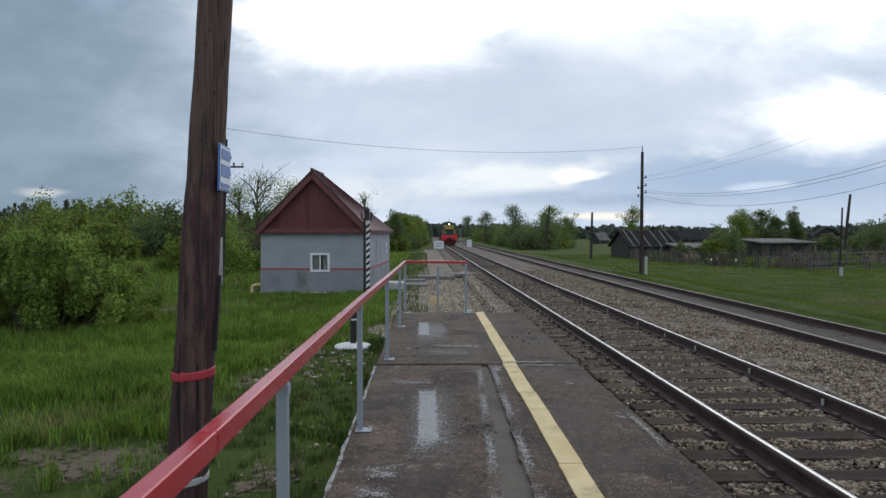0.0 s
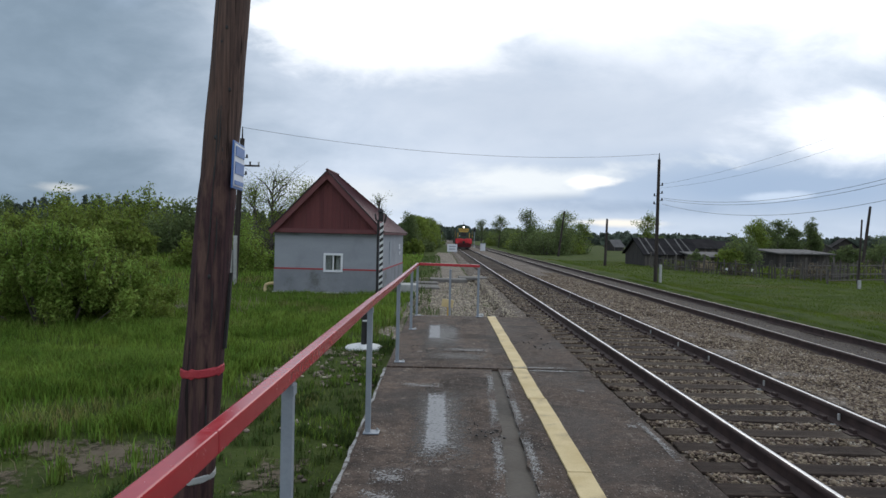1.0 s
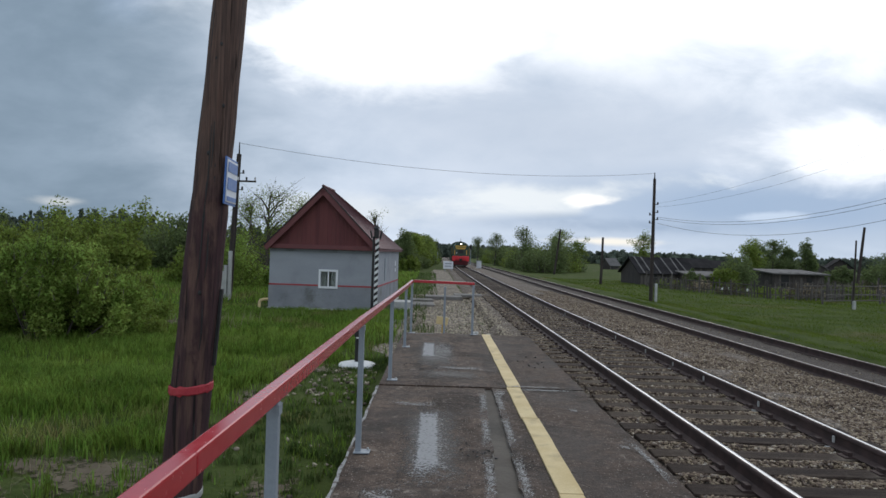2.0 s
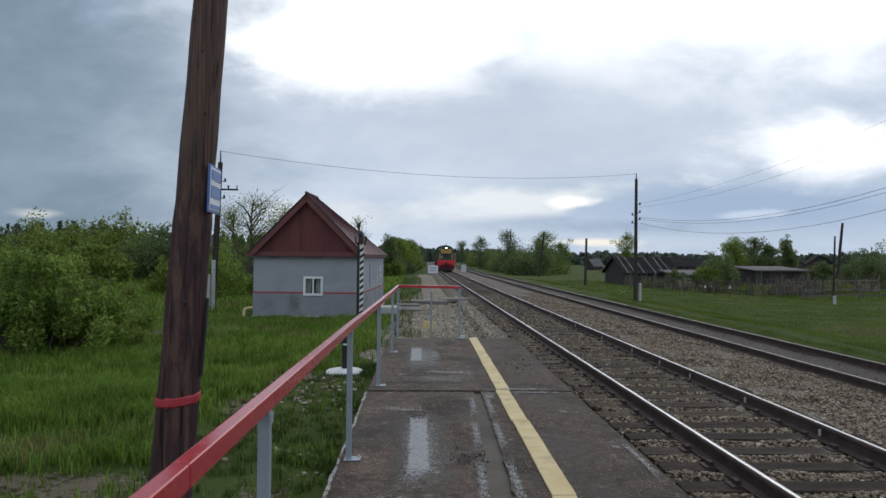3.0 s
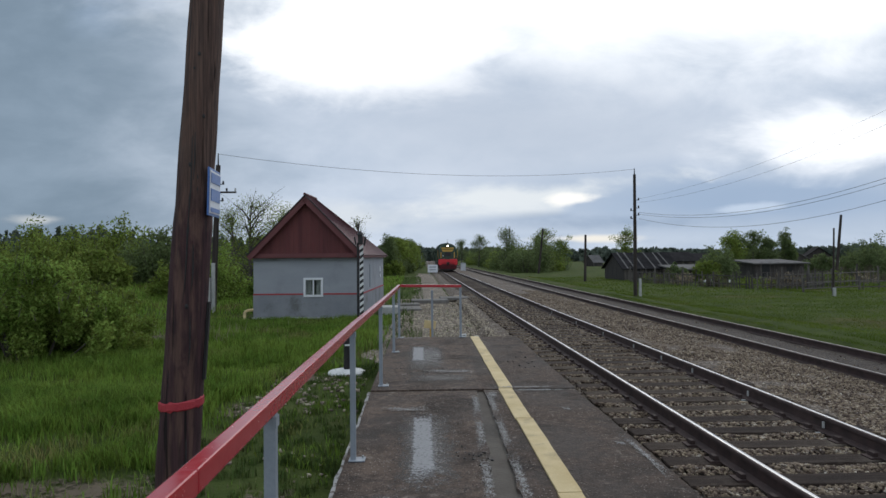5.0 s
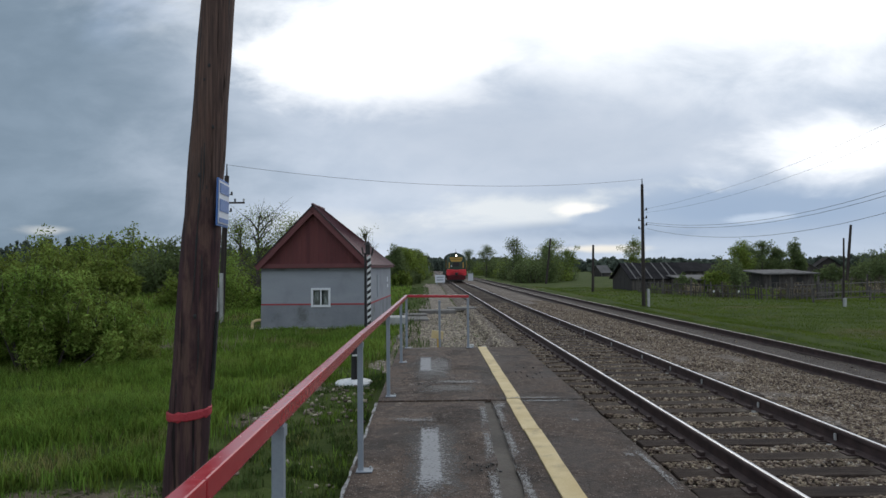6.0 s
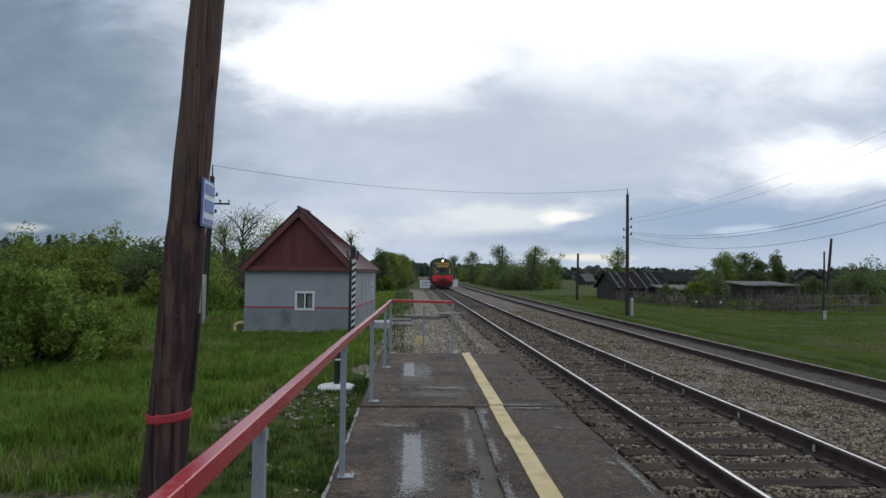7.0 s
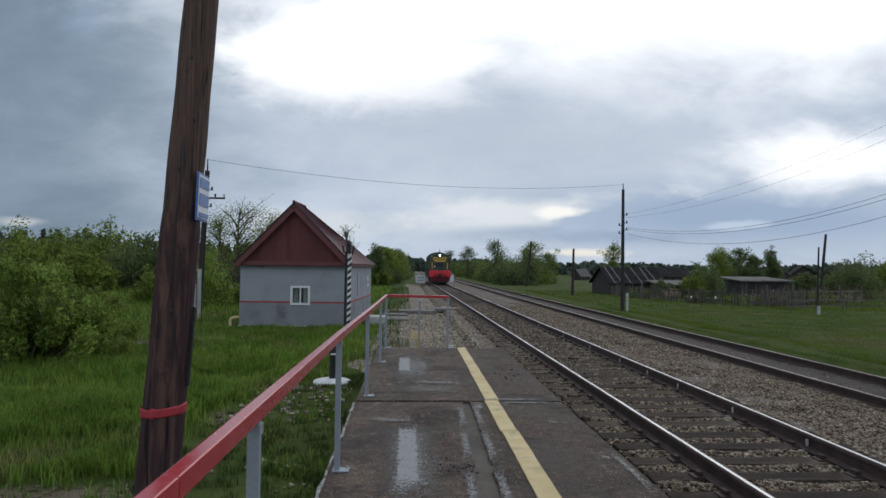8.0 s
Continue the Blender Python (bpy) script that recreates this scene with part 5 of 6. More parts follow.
for i, (x, y, h, w) in enumerate([(-25.6, 58, 5.7, 7.5), (-21.5, 55, 4.6, 6.0), (-30.5, 60, 5.0, 6.5), (-34.5, 60, 5.3, 7.0), (-38.5, 58, 4.4, 7.0), (-28.0, 50, 3.6, 6.5),
                                  (-33.0, 50, 3.4, 7.0), (-37.5, 50, 3.2, 7.0), (-42.5, 60, 4.6, 8.0), (-22.8, 48, 3.0, 5.0), (-17.5, 57, 4.2, 6.0), (-14.0, 60, 4.0, 6.0), (-47.0, 58, 4.4, 8.0)]):
    make_bush(x, y, h, w, 40 + i, "dense green willow thicket at the meadow edge", 0.16, 7000, (M_LEAF, M_LEAFHAZE, M_LEAF)[i % 3], G2, shoots=10)
make_bush(-10.6, 35, 2.7, 3.4, 70, "dense green bush beside the hut", 0.08, 7000, M_LEAFPALE, G2)
make_bush(-8.0, 37, 2.3, 3.0, 71, "dense green bush behind the hut", 0.08, 5000, M_LEAFPALE, G2)
make_bush(-13.5, 38, 2.4, 3.4, 72, "dense green bush in the meadow", 0.09, 5000, M_LEAF, G2)
G3 = "airy trees behind the hut"
for i, (x, y, h, w) in enumerate([(-11.4, 45, 6.2, 5.8), (-13.0, 47, 5.6, 5.0), (-9.6, 46, 5.6, 5.0), (-7.6, 48, 4.6, 4.4), (-10.4, 50, 5.8, 5.4)]):
    make_tree(x, y, h, w, 80 + i, "thin half-leafed tree with bare twigs showing", 0.07, 2600, M_LEAF, M_BARK, 0.12, 24, 1.0, G3)
make_tree(-3.15, 34.5, 4.35, 1.5, 95, "thin twiggy sapling behind the hut roof", 0.05, 260, M_LEAF, M_BARK, 0.5, 12, 1.0, G3)
G4 = "trees along the west side of the line"
for i, (x, y, h, w) in enumerate([(-3.6, 82, 4.3, 3.8), (-2.9, 90, 4.4, 4.2), (-3.9, 98, 4.9, 4.6), (-2.6, 104, 4.8, 4.6), (-3.4, 114, 5.1, 5.0), (-2.0, 123, 4.9, 4.8),
                                  (-2.6, 137, 5.3, 5.4), (-1.7, 152, 5.2, 5.2), (-2.2, 172, 5.7, 6.0), (-1.2, 198, 5.6, 6.0), (-2.6, 222, 6.4, 7.0)]):
    make_tree(x, y, h, w, 100 + i, "leafy young deciduous tree beside the railway", 0.13, 4200, (M_LEAFHAZE, M_LEAF)[i % 2], M_BARK, 0.02, 18, 0, G4)


for i, (x, y, h, w) in enumerate([(-2.9, 80, 1.8, 3.4), (-2.4, 90, 2.4, 4.4), (-2.0, 104, 2.6, 4.6), (-1.6, 118, 2.8, 4.8), (-1.2, 138, 3.0, 5.0), (-1.0, 160, 3.2, 5.4)]):
    make_bush(x, y, h, w, 120 + i, "dense green undergrowth beside the railway", 0.14, 3000, (M_LEAF, M_LEAFHAZE)[i % 2], G4)


# ---- trees east of the line ----
G5 = "bushes and trees along the east side"
r5 = random.Random(9)
for i in range(34):
    y = 99 + i * 4.3 + r5.uniform(-2, 2)
    x = 13.4 + (i % 4) * 2.3 + r5.uniform(-0.6, 0.6) + 0.012 * (y - 84)
    make_bush(x + 2.6, y, r5.uniform(3.6, 5.6), r5.uniform(5.0, 7.5), 140 + i, "dense green lineside bush", 0.17, 3600, (M_LEAFHAZE, M_LEAFHAZE, M_LEAF)[i % 3], G5)
for i, (x, y, h, w) in enumerate([(15.6, 118, 7.0, 6.2), (23.4, 122, 7.2, 6.6), (20.8, 112, 5.8, 3.6), (25.2, 116, 5.2, 4.0), (13.6, 150, 7.0, 6.0), (38.0, 120, 7.0, 5.0), (12.2, 190, 7.0, 6.0)]):
    make_tree(x, y, h, w, 170 + i, "tall thin tree with sparse spring foliage", 0.14, 2400, (M_LEAFHAZE, M_LEAF)[i % 2], M_BARK, 0.18, 15, 1.0, G5)
G6 = "garden trees by the sheds"
for i, (x, y, h, w, c) in enumerate([(35.2, 74, 4.3, 4.4, 0), (38.2, 78, 4.6, 4.0, 1), (41.2, 80, 5.2, 3.8, 1), (43.2, 81, 4.5, 3.2, 1), (46.4, 82, 5.2, 3.2, 1), (48.0, 84, 4.2, 3.0, 0)]):
    make_tree(x, y, h, w, 190 + i, "leafy green garden tree behind the sheds", 0.13, 3000, (M_LEAF, M_LEAFHAZE)[c], M_BARK, 0.08, 15, 0, G6)
make_bush(42.9, 62, 3.7, 6.0, 209, "big dense dark bush at the end of the gardens", 0.11, 12000, M_LEAFHAZE, G6, shoots=20)
for i, (x, y, h, w) in enumerate([(52.4, 68, 4.0, 6.5), (56.5, 69, 4.2, 6.5), (29.5, 64, 3.5, 4.2), (27.4, 62, 2.0, 3.0), (50.5, 70, 4.3, 6.0), (54.5, 71, 4.2, 6.0), (58.5, 72, 4.0, 6.0), (47.0, 76, 2.4, 5.0), (24.0, 61, 1.7, 2.2)]):
    make_bush(x, y, h, w, 210 + i, "rounded dark green garden bush", 0.13, 6000, (M_LEAF, M_LEAFHAZE, M_LEAFHAZE)[i % 3], G6)


def make_far_woods():
    """Mixed woods round the horizon, their colour paled for haze."""
    rng = np.random.default_rng(5)
    P, T, count = [], [], 0
    for ang, dist, top in [(a, 330 + 60 * math.sin(a * 0.3), 0) for a in np.arange(-62, 62, 0.55)]:
        for row in range(3):
            d = dist + row * 35 + rng.uniform(-12, 12)
            aa = radians(ang + rng.uniform(-0.3, 0.3))
            x, y = d * math.sin(aa), d * math.cos(aa)
            h = (12.5 if ang < -9 else 6.5 if ang < 7 else 4.6) * rng.uniform(0.75, 1.12) * (1 + row * 0.12)
            w = rng.uniform(5, 8)
            conifer = rng.random() < (0.65 if ang < -9 else 0.35)
            n = 150
            f = rng.uniform(0, 1, n) ** 0.8
            prof = (1 - f) * 0.5 + 0.03 if conifer else np.sqrt(np.clip(1 - (2 * f - 0.9) ** 2, 0.05, 1)) * 0.5
            th = rng.uniform(0, 2 * math.pi, n)
            rr = w * (0.6 if conifer else 1.0) * prof * rng.uniform(0.6, 1.1, n)
            c = np.stack([x + rr * np.cos(th), y + rr * np.sin(th), -0.6 + f * h], 1)
            p, t = leaves(c, 1.1, rng, 0.6)
            P.append(p)
            T.append(t + count)
            count += len(p)
    ob = fast("far_woods", np.concatenate(P), np.concatenate(T), M_FORESTHAZE)
    tagged(ob, "mixed woods along the horizon, coloured pale for haze", "woods", kind="stuff")


make_far_woods()


# ---- grass ----
def make_grass(name, boxes, material, seed, label, bare=()):
    rng = np.random.default_rng(seed)
    P, T, count = [], [], 0
    for x0, x1, y0, y1, dens, h, w in boxes:
        n = int((x1 - x0) * (y1 - y0) * dens)
        x, y = rng.uniform(x0, x1, n), rng.uniform(y0, y1, n)
        patch = np.array([0.5 + 0.5 * noise.noise((a * 0.7, b * 0.7, seed)) for a, b in zip(x, y)])
        tuft = np.array([noise.noise((a * 3.1, b * 3.1, seed + 5)) for a, b in zip(x, y)])
        patch = np.clip(patch + 0.35 * tuft, 0, 1)
        keep = rng.uniform(0, 1, n) < 0.2 + 1.1 * patch
        for bx, by, rx, ry in bare:
            inside = ((x - bx) / rx) ** 2 + ((y - by) / ry) ** 2 + 0.5 * (patch - 0.5)
            keep &= (inside > 1) | (rng.uniform(0, 1, n) < 0.14 + 0.5 * np.clip(inside, 0, 1) ** 2)
        keep &= ~((x > -6.4) & (x < -1.4) & (y > 24.1) & (y < 32.2))
        x, y, patch = x[keep], y[keep], patch[keep]
        n = len(x)
        z = np.array([hill(a, b) for a, b in zip(x, y)])
        hh = h * (0.45 + 1.1 * patch) * rng.uniform(0.6, 1.25, n)
        if x1 < 0:
            hh *= np.where((x > -2.4) & (y < 14), 0.5, 1.0) * np.where(y < 5.8, 0.65, 1.0)
        z += np.where((x > -0.8) & (x < 2.2) & (y > 13.4), 0.06, 0.0)
        a = rng.uniform(0, 2 * math.pi, n)
        ca, sa = np.cos(a), np.sin(a)
        ww = w * rng.uniform(0.7, 1.3, n)
        lx, ly = rng.normal(0, 0.35, n) * hh, rng.normal(0, 0.35, n) * hh
        base = np.stack([x, y, z], 1)
        side = np.stack([ca * ww, sa * ww, 0 * ww], 1)
        mid = base + np.stack([lx * 0.3, ly * 0.3, hh * 0.6], 1)
        tip = base + np.stack([lx, ly, hh], 1)
        p = np.stack([base - side, base + side, mid + side * 0.7, mid - side * 0.7, tip], 1).reshape(-1, 3)
        i = np.arange(n)[:, None] * 5 + count
        T += [i + [0, 1, 2], i + [0, 2, 3], i + [3, 2, 4]]
        P.append(p)
        count += len(p)
    return tagged(fast(name, np.concatenate(P), np.concatenate(T), material), label, "grass", kind="stuff")


BARE = [(-4.3, 5.7, 1.2, 0.5), (-3.2, 6.5, 1.0, 0.7), (-2.8, 8.2, 0.4, 0.9), (-2.6, 10.0, 0.4, 1.0), (-2.1, 12.0, 0.6, 0.7), (-4.6, 3.3, 1.8, 0.8), (-6.0, 5.2, 0.9, 0.5), (-1.1, 5.0, 0.5, 1.2), (-2.0, 7.6, 0.5, 0.9), (-2.2, 9.6, 0.6, 1.0), (-3.0, 3.2, 2.0, 0.7), (-3.6, 5.6, 1.0, 0.6), (-5.4, 4.0, 1.6, 0.6), (-1.3, 14.6, 0.7, 1.0), (-7.0, 19.0, 1.6, 0.9), (-2.7, 4.3, 1.5, 0.85), (-1.5, 6.3, 0.75, 0.9), (-1.15, 8.6, 0.5, 1.3), (-1.7, 11.5, 0.9, 1.7), (-4.3, 4.6, 1.3, 0.5), (-1.6, 3.2, 0.9, 1.2)]
make_grass("meadow_grass", [(-6.5, -0.72, 1.6, 7, 750, 0.11, 0.005), (-13, -0.72, 7, 14, 480, 0.18, 0.0065), (-22, -0.9, 14, 23, 210, 0.2, 0.011), (-22, -0.9, 23, 26, 170, 0.11, 0.011),
                            (-34, -1.2, 26, 44, 55, 0.26, 0.02), (-48, -1.5, 44, 72, 16, 0.3, 0.04)], M_GRASS, 31, "lush bright green meadow grass beside the platform", BARE)
make_grass("verge_grass", [(11.1, 13.5, 10, 40, 260, 0.07, 0.008), (13.5, 24, 14, 40, 170, 0.055, 0.008), (11.8, 34, 40, 75, 34, 0.09, 0.02), (24, 42, 25, 50, 40, 0.08, 0.018), (34, 65, 45, 85, 12, 0.14, 0.04)],
           M_GRASSFAR, 32, "short green verge grass beside the tracks")
make_grass("lineside_weeds", [(-0.75, 0.1, 13.5, 19, 170, 0.2, 0.008), (-0.75, 2.0, 15.6, 26, 9, 0.12, 0.008), (0.1, 2.2, 13.5, 14.4, 120, 0.14, 0.007), (-1.4, -0.2, 19, 34, 60, 0.16, 0.012), (6.6, 8.0, 7, 24, 7, 0.08, 0.006), (2.0, 2.35, 3, 13, 25, 0.07, 0.005), (-1.5, 0.2, 32, 70, 18, 0.2, 0.02)],
           M_WEEDS, 33, "sparse weeds growing in the gravel")


def make_tufts(name, x0, x1, y0, y1, count, h, seed, label, material=M_GRASS):
    """Clumps of long bent blades fanning out of one root."""
    rng = np.random.default_rng(seed)
    P, T, total = [], [], 0
    for _ in range(count):
        x, y = rng.uniform(x0, x1), rng.uniform(y0, y1)
        f = 0.5 + 0.5 * noise.noise((x * 0.45, y * 0.45, 4.0))
        if (f < 0.42 and h > 0.2) or rng.random() < 0.93 * any(((x - bx) / rx) ** 2 + ((y - by) / ry) ** 2 < 1.1 for bx, by, rx, ry in BARE):
            continue
        n = int(rng.integers(14, 30))
        a = rng.uniform(0, 2 * math.pi, n)
        hh = h * (0.35 + f) * rng.uniform(0.5, 1.15, n)
        out = hh * rng.uniform(0.15, 0.75, n)
        root = np.stack([x + rng.normal(0, 0.045, n), y + rng.normal(0, 0.045, n), np.full(n, hill(x, y) - 0.01)], 1)
        dirn = np.stack([np.cos(a), np.sin(a), 0 * a], 1)
        side = np.stack([-np.sin(a), np.cos(a), 0 * a], 1) * (0.0055 * rng.uniform(0.7, 1.4, n))[:, None]
        up = np.array([0, 0, 1.0])
        mid = root + dirn * (out * 0.35)[:, None] + up * (hh * 0.68)[:, None]
        tip = root + dirn * out[:, None] + up * (hh * rng.uniform(0.8, 1.0, n))[:, None]
        p = np.stack([root - side, root + side, mid + side * 0.8, mid - side * 0.8, tip], 1).reshape(-1, 3)
        i = np.arange(n)[:, None] * 5 + total
        T += [i + [0, 1, 2], i + [0, 2, 3], i + [3, 2, 4]]
        P.append(p)
        total += len(p)
    return tagged(fast(name, np.concatenate(P), np.concatenate(T), material), label, "grass", kind="stuff")


make_tufts("grass_tufts", -9.5, -2.6, 5.6, 12.0, 3600, 0.3, 35, "tall lush tufts of bent green grass")
make_tufts("grass_tufts", -13.0, -1.2, 12.0, 23.5, 3600, 0.3, 36, "tall lush tufts of bent green grass")
make_tufts("grass_tufts", -2.7, -0.72, 3.0, 14.0, 4200, 0.12, 37, "low dull green weeds and grass beside the platform", M_WEEDS)


# ---- bare earth, gravel and stones ----
M_D_EARTH = decal("bare earth", (0.085, 0.066, 0.044), (0.2, 0.162, 0.115), 1.9, 0.92, 0.5, 0.9, 0.95, -0.05)


def make_bare(x, y, w, l, m, label, name="bare_earth", lift=0.012):
    n = 10
    verts = [(x + (i / n - 0.5) * w, y + (j / n - 0.5) * l, hill(x + (i / n - 0.5) * w, y + (j / n - 0.5) * l) + lift) for j in range(n + 1) for i in range(n + 1)]
    faces = [(j * (n + 1) + i, j * (n + 1) + i + 1, (j + 1) * (n + 1) + i + 1, (j + 1) * (n + 1) + i) for j in range(n) for i in range(n)]
    tagged(smooth(raw(name, verts, faces, m), 80), label, "ground", kind="structure")


EARTH = [(-3.1, 6.4, 0.75, 0.6), (-4.2, 5.7, 0.8, 0.4), (-3.9, 6.6, 0.5, 0.35), (-2.6, 9.8, 0.3, 0.6), (-1.9, 12.3, 0.6, 0.35), (-1.4, 6.0, 0.3, 0.5), (-7.0, 19.0, 1.3, 0.7)]
for bx, by, rx, ry in EARTH:
    make_bare(bx, by, rx * 2.6, ry * 2.6, M_D_EARTH, "trodden bare earth in the grass", lift=0.012 + 0.002 * (bx + by) % 0.01)
def make_gravel(x0, x1, y0, y1, lift, label):
    """A spread of gravel that thins out into the ground at its sides."""
    nx, ny = 12, int((y1 - y0) / 0.5)
    verts = []
    for j in range(ny + 1):
        for i in range(nx + 1):
            f = i / nx
            x, y = x0 + (x1 - x0) * f, y0 + (y1 - y0) * j / ny
            rim = min(f, 1 - f) * 4 + 0.9 * noise.noise((x * 1.3, y * 0.7, 12))
            end = min(j, ny - j) / 4
            verts.append((x, y, hill(x, y) + min(lift, -0.05 + 0.15 * min(rim, end)) + 0.02 * noise.noise((x * 3, y * 3, 2))))
    faces = [(j * (nx + 1) + i, j * (nx + 1) + i + 1, (j + 1) * (nx + 1) + i + 1, (j + 1) * (nx + 1) + i) for j in range(ny) for i in range(nx)]
    tagged(smooth(raw("gravel", verts, faces, M_PALEGRAVEL), 80), label, "gravel", kind="structure")


make_gravel(-1.4, 2.3, 12.9, 36.0, 0.08, "pale gravel spread beyond the platform end")
make_gravel(-0.4, 2.1, 33.5, 88.0, 0.07, "pale gravel strip beside the track")


def make_stones(name, spots, material, seed, label):
    """Angular stones; spots: x0, x1, y0, y1, number, size, height rule, sides."""
    rng = np.random.default_rng(seed)
    g = (1 + 5 ** 0.5) / 2
    ico = np.array([(-1, g, 0), (1, g, 0), (-1, -g, 0), (1, -g, 0), (0, -1, g), (0, 1, g), (0, -1, -g), (0, 1, -g), (g, 0, -1), (g, 0, 1), (-g, 0, -1), (-g, 0, 1)]) / 1.9
    ico_t = np.array([(0, 11, 5), (0, 5, 1), (0, 1, 7), (0, 7, 10), (0, 10, 11), (1, 5, 9), (5, 11, 4), (11, 10, 2), (10, 7, 6), (7, 1, 8),
                      (3, 9, 4), (3, 4, 2), (3, 2, 6), (3, 6, 8), (3, 8, 9), (4, 9, 5), (2, 4, 11), (6, 2, 10), (8, 6, 7), (9, 8, 1)])
    octa = np.array([(1, 0, 0), (-1, 0, 0), (0, 1, 0), (0, -1, 0), (0, 0, 1), (0, 0, -1)], dtype=float)
    octa_t = np.array([(0, 2, 4), (2, 1, 4), (1, 3, 4), (3, 0, 4), (2, 0, 5), (1, 2, 5), (3, 1, 5), (0, 3, 5)])
    P, T, count = [], [], 0
    for x0, x1, y0, y1, n, size, rule, fine in spots:
        x, y = rng.uniform(x0, x1, n), rng.uniform(y0, y1, n)
        z = np.array([rule(a, b) for a, b in zip(x, y)])
        ok = z > -50
        x, y, z = x[ok], y[ok], z[ok]
        n = len(x)
        v, t = (ico, ico_t) if fine else (octa, octa_t)
        s = size * rng.uniform(0.5, 1.3, (n, 1, 1)) * rng.uniform(0.55, 1.4, (n, 1, 3))
        a = rng.uniform(0, 2 * math.pi, n)
        pts = v[None] * s * rng.uniform(0.6, 1.4, (n, len(v), 1))
        rx = pts[:, :, 0] * np.cos(a)[:, None] - pts[:, :, 1] * np.sin(a)[:, None]
        ry = pts[:, :, 0] * np.sin(a)[:, None] + pts[:, :, 1] * np.cos(a)[:, None]
        pts = np.stack([rx + x[:, None], ry + y[:, None], pts[:, :, 2] * 0.68 + z[:, None]], 2)
        P.append(pts.reshape(-1, 3))
        T.append((t[None] + (np.arange(n) * len(v))[:, None, None]).reshape(-1, 3) + count)
        count += n * len(v)
    return tagged(fast(name, np.concatenate(P), np.concatenate(T), material), label, "stones", kind="stuff")


def bed1(x, y):
    """Ballast between the sleepers of the main track; none on their tops."""
    k = (y - 5.37) / 0.543
    off = abs(k - round(k)) * 0.543
    inside = 2.4 < x < 5.15
    if inside and off < 0.13 and noise.noise((x * 3, y * 3, 8)) < 0.33:
        return -99
    for r in RAILS1:
        if abs(x - r) < 0.085:
            return -99
    if x < 2.4:
        return -0.44 - (0.05 if x > 1.95 else 0.3)
    return -0.41 + (0.03 * (off - 0.13) / 0.14 if inside else -0.02) + 0.035 * noise.noise((x * 2, y * 1.5, 4))


def bed2(x, y):
    """Ballast from the main track down to the side track."""
    one = -0.422 - 0.05 * (x - 5.125) / 1.95 if x < 7.075 else -0.472 - 0.9 * (x - 7.075)
    two = -0.73 + 0.06 * (x - 6.8) / 0.8 if x < 7.6 else -0.67
    z = max(one, two) + 0.03 * noise.noise((x * 2, y * 1.5, 6)) - 0.01
    if abs(x - RAILS2[0]) < 0.09 or abs(x - RAILS2[1]) < 0.09:
        return -99
    return z + 0.02


make_stones("ballast_stones", [(1.95, 6.4, 2.6, 9.5, 46000, 0.021, bed1, True), (1.95, 6.4, 9.5, 18, 38000, 0.025, bed1, False), (1.95, 6.4, 18, 36, 26000, 0.033, bed1, False),
                               (6.2, 8.02, 5, 16, 30000, 0.019, bed2, False), (6.2, 8.02, 16, 40, 22000, 0.026, bed2, False), (8.24, 9.6, 9, 40, 500, 0.022, bed2, False), (9.8, 10.4, 9, 40, 1500, 0.03, bed2, False)],
            M_STONE, 51, "loose angular brown and grey ballast stones")
flat = lambda x, y: hill(x, y) + 0.075
shoulder = lambda x, y: max(-0.465 - 0.9 * max(0.0, 1.93 - x), hill(x, y) + 0.075)
make_stones("gravel_stones", [(-0.8, 2.1, 13.6, 22, 5200, 0.035, flat, False), (-0.8, 2.1, 22, 34, 3000, 0.045, flat, False), (1.6, 2.5, 13.5, 24, 4200, 0.032, shoulder, False), (1.6, 2.5, 24, 36, 2600, 0.042, shoulder, False)], M_PALESTONE, 52, "pale loose gravel stones beyond the platform")
soil = lambda x, y: hill(x, y) + 0.015
make_stones("scattered_stones", [(-2.2, -0.75, 3.2, 8, 75, 0.03, soil, True), (-2.6, -0.8, 9.5, 13.5, 160, 0.04, soil, True), (-4.5, -1.9, 3.4, 5.6, 45, 0.028, soil, True)],
            M_PALESTONE, 53, "scattered pale stones in the trodden grass")


top_face = lambda x, y: 0.013 if (x - 0.47) ** 2 * 12 + (y - 5.5) ** 2 * 5 < 0.35 + 0.5 * noise.noise((x * 9, y * 9, 3)) else -99
make_stones("black_crumbs", [(0.25, 0.66, 5.1, 5.95, 70, 0.011, top_face, True)], M_TAR, 54, "black crumbs of dirt scattered on the concrete")
far_slab = lambda x, y: 0.016
make_stones("black_crumbs", [(1.35, 1.75, 9.6, 10.6, 14, 0.014, far_slab, True), (-0.35, 0.5, 9.0, 9.7, 26, 0.011, far_slab, True)], M_TAR, 55, "black crumbs of dirt scattered on the concrete")


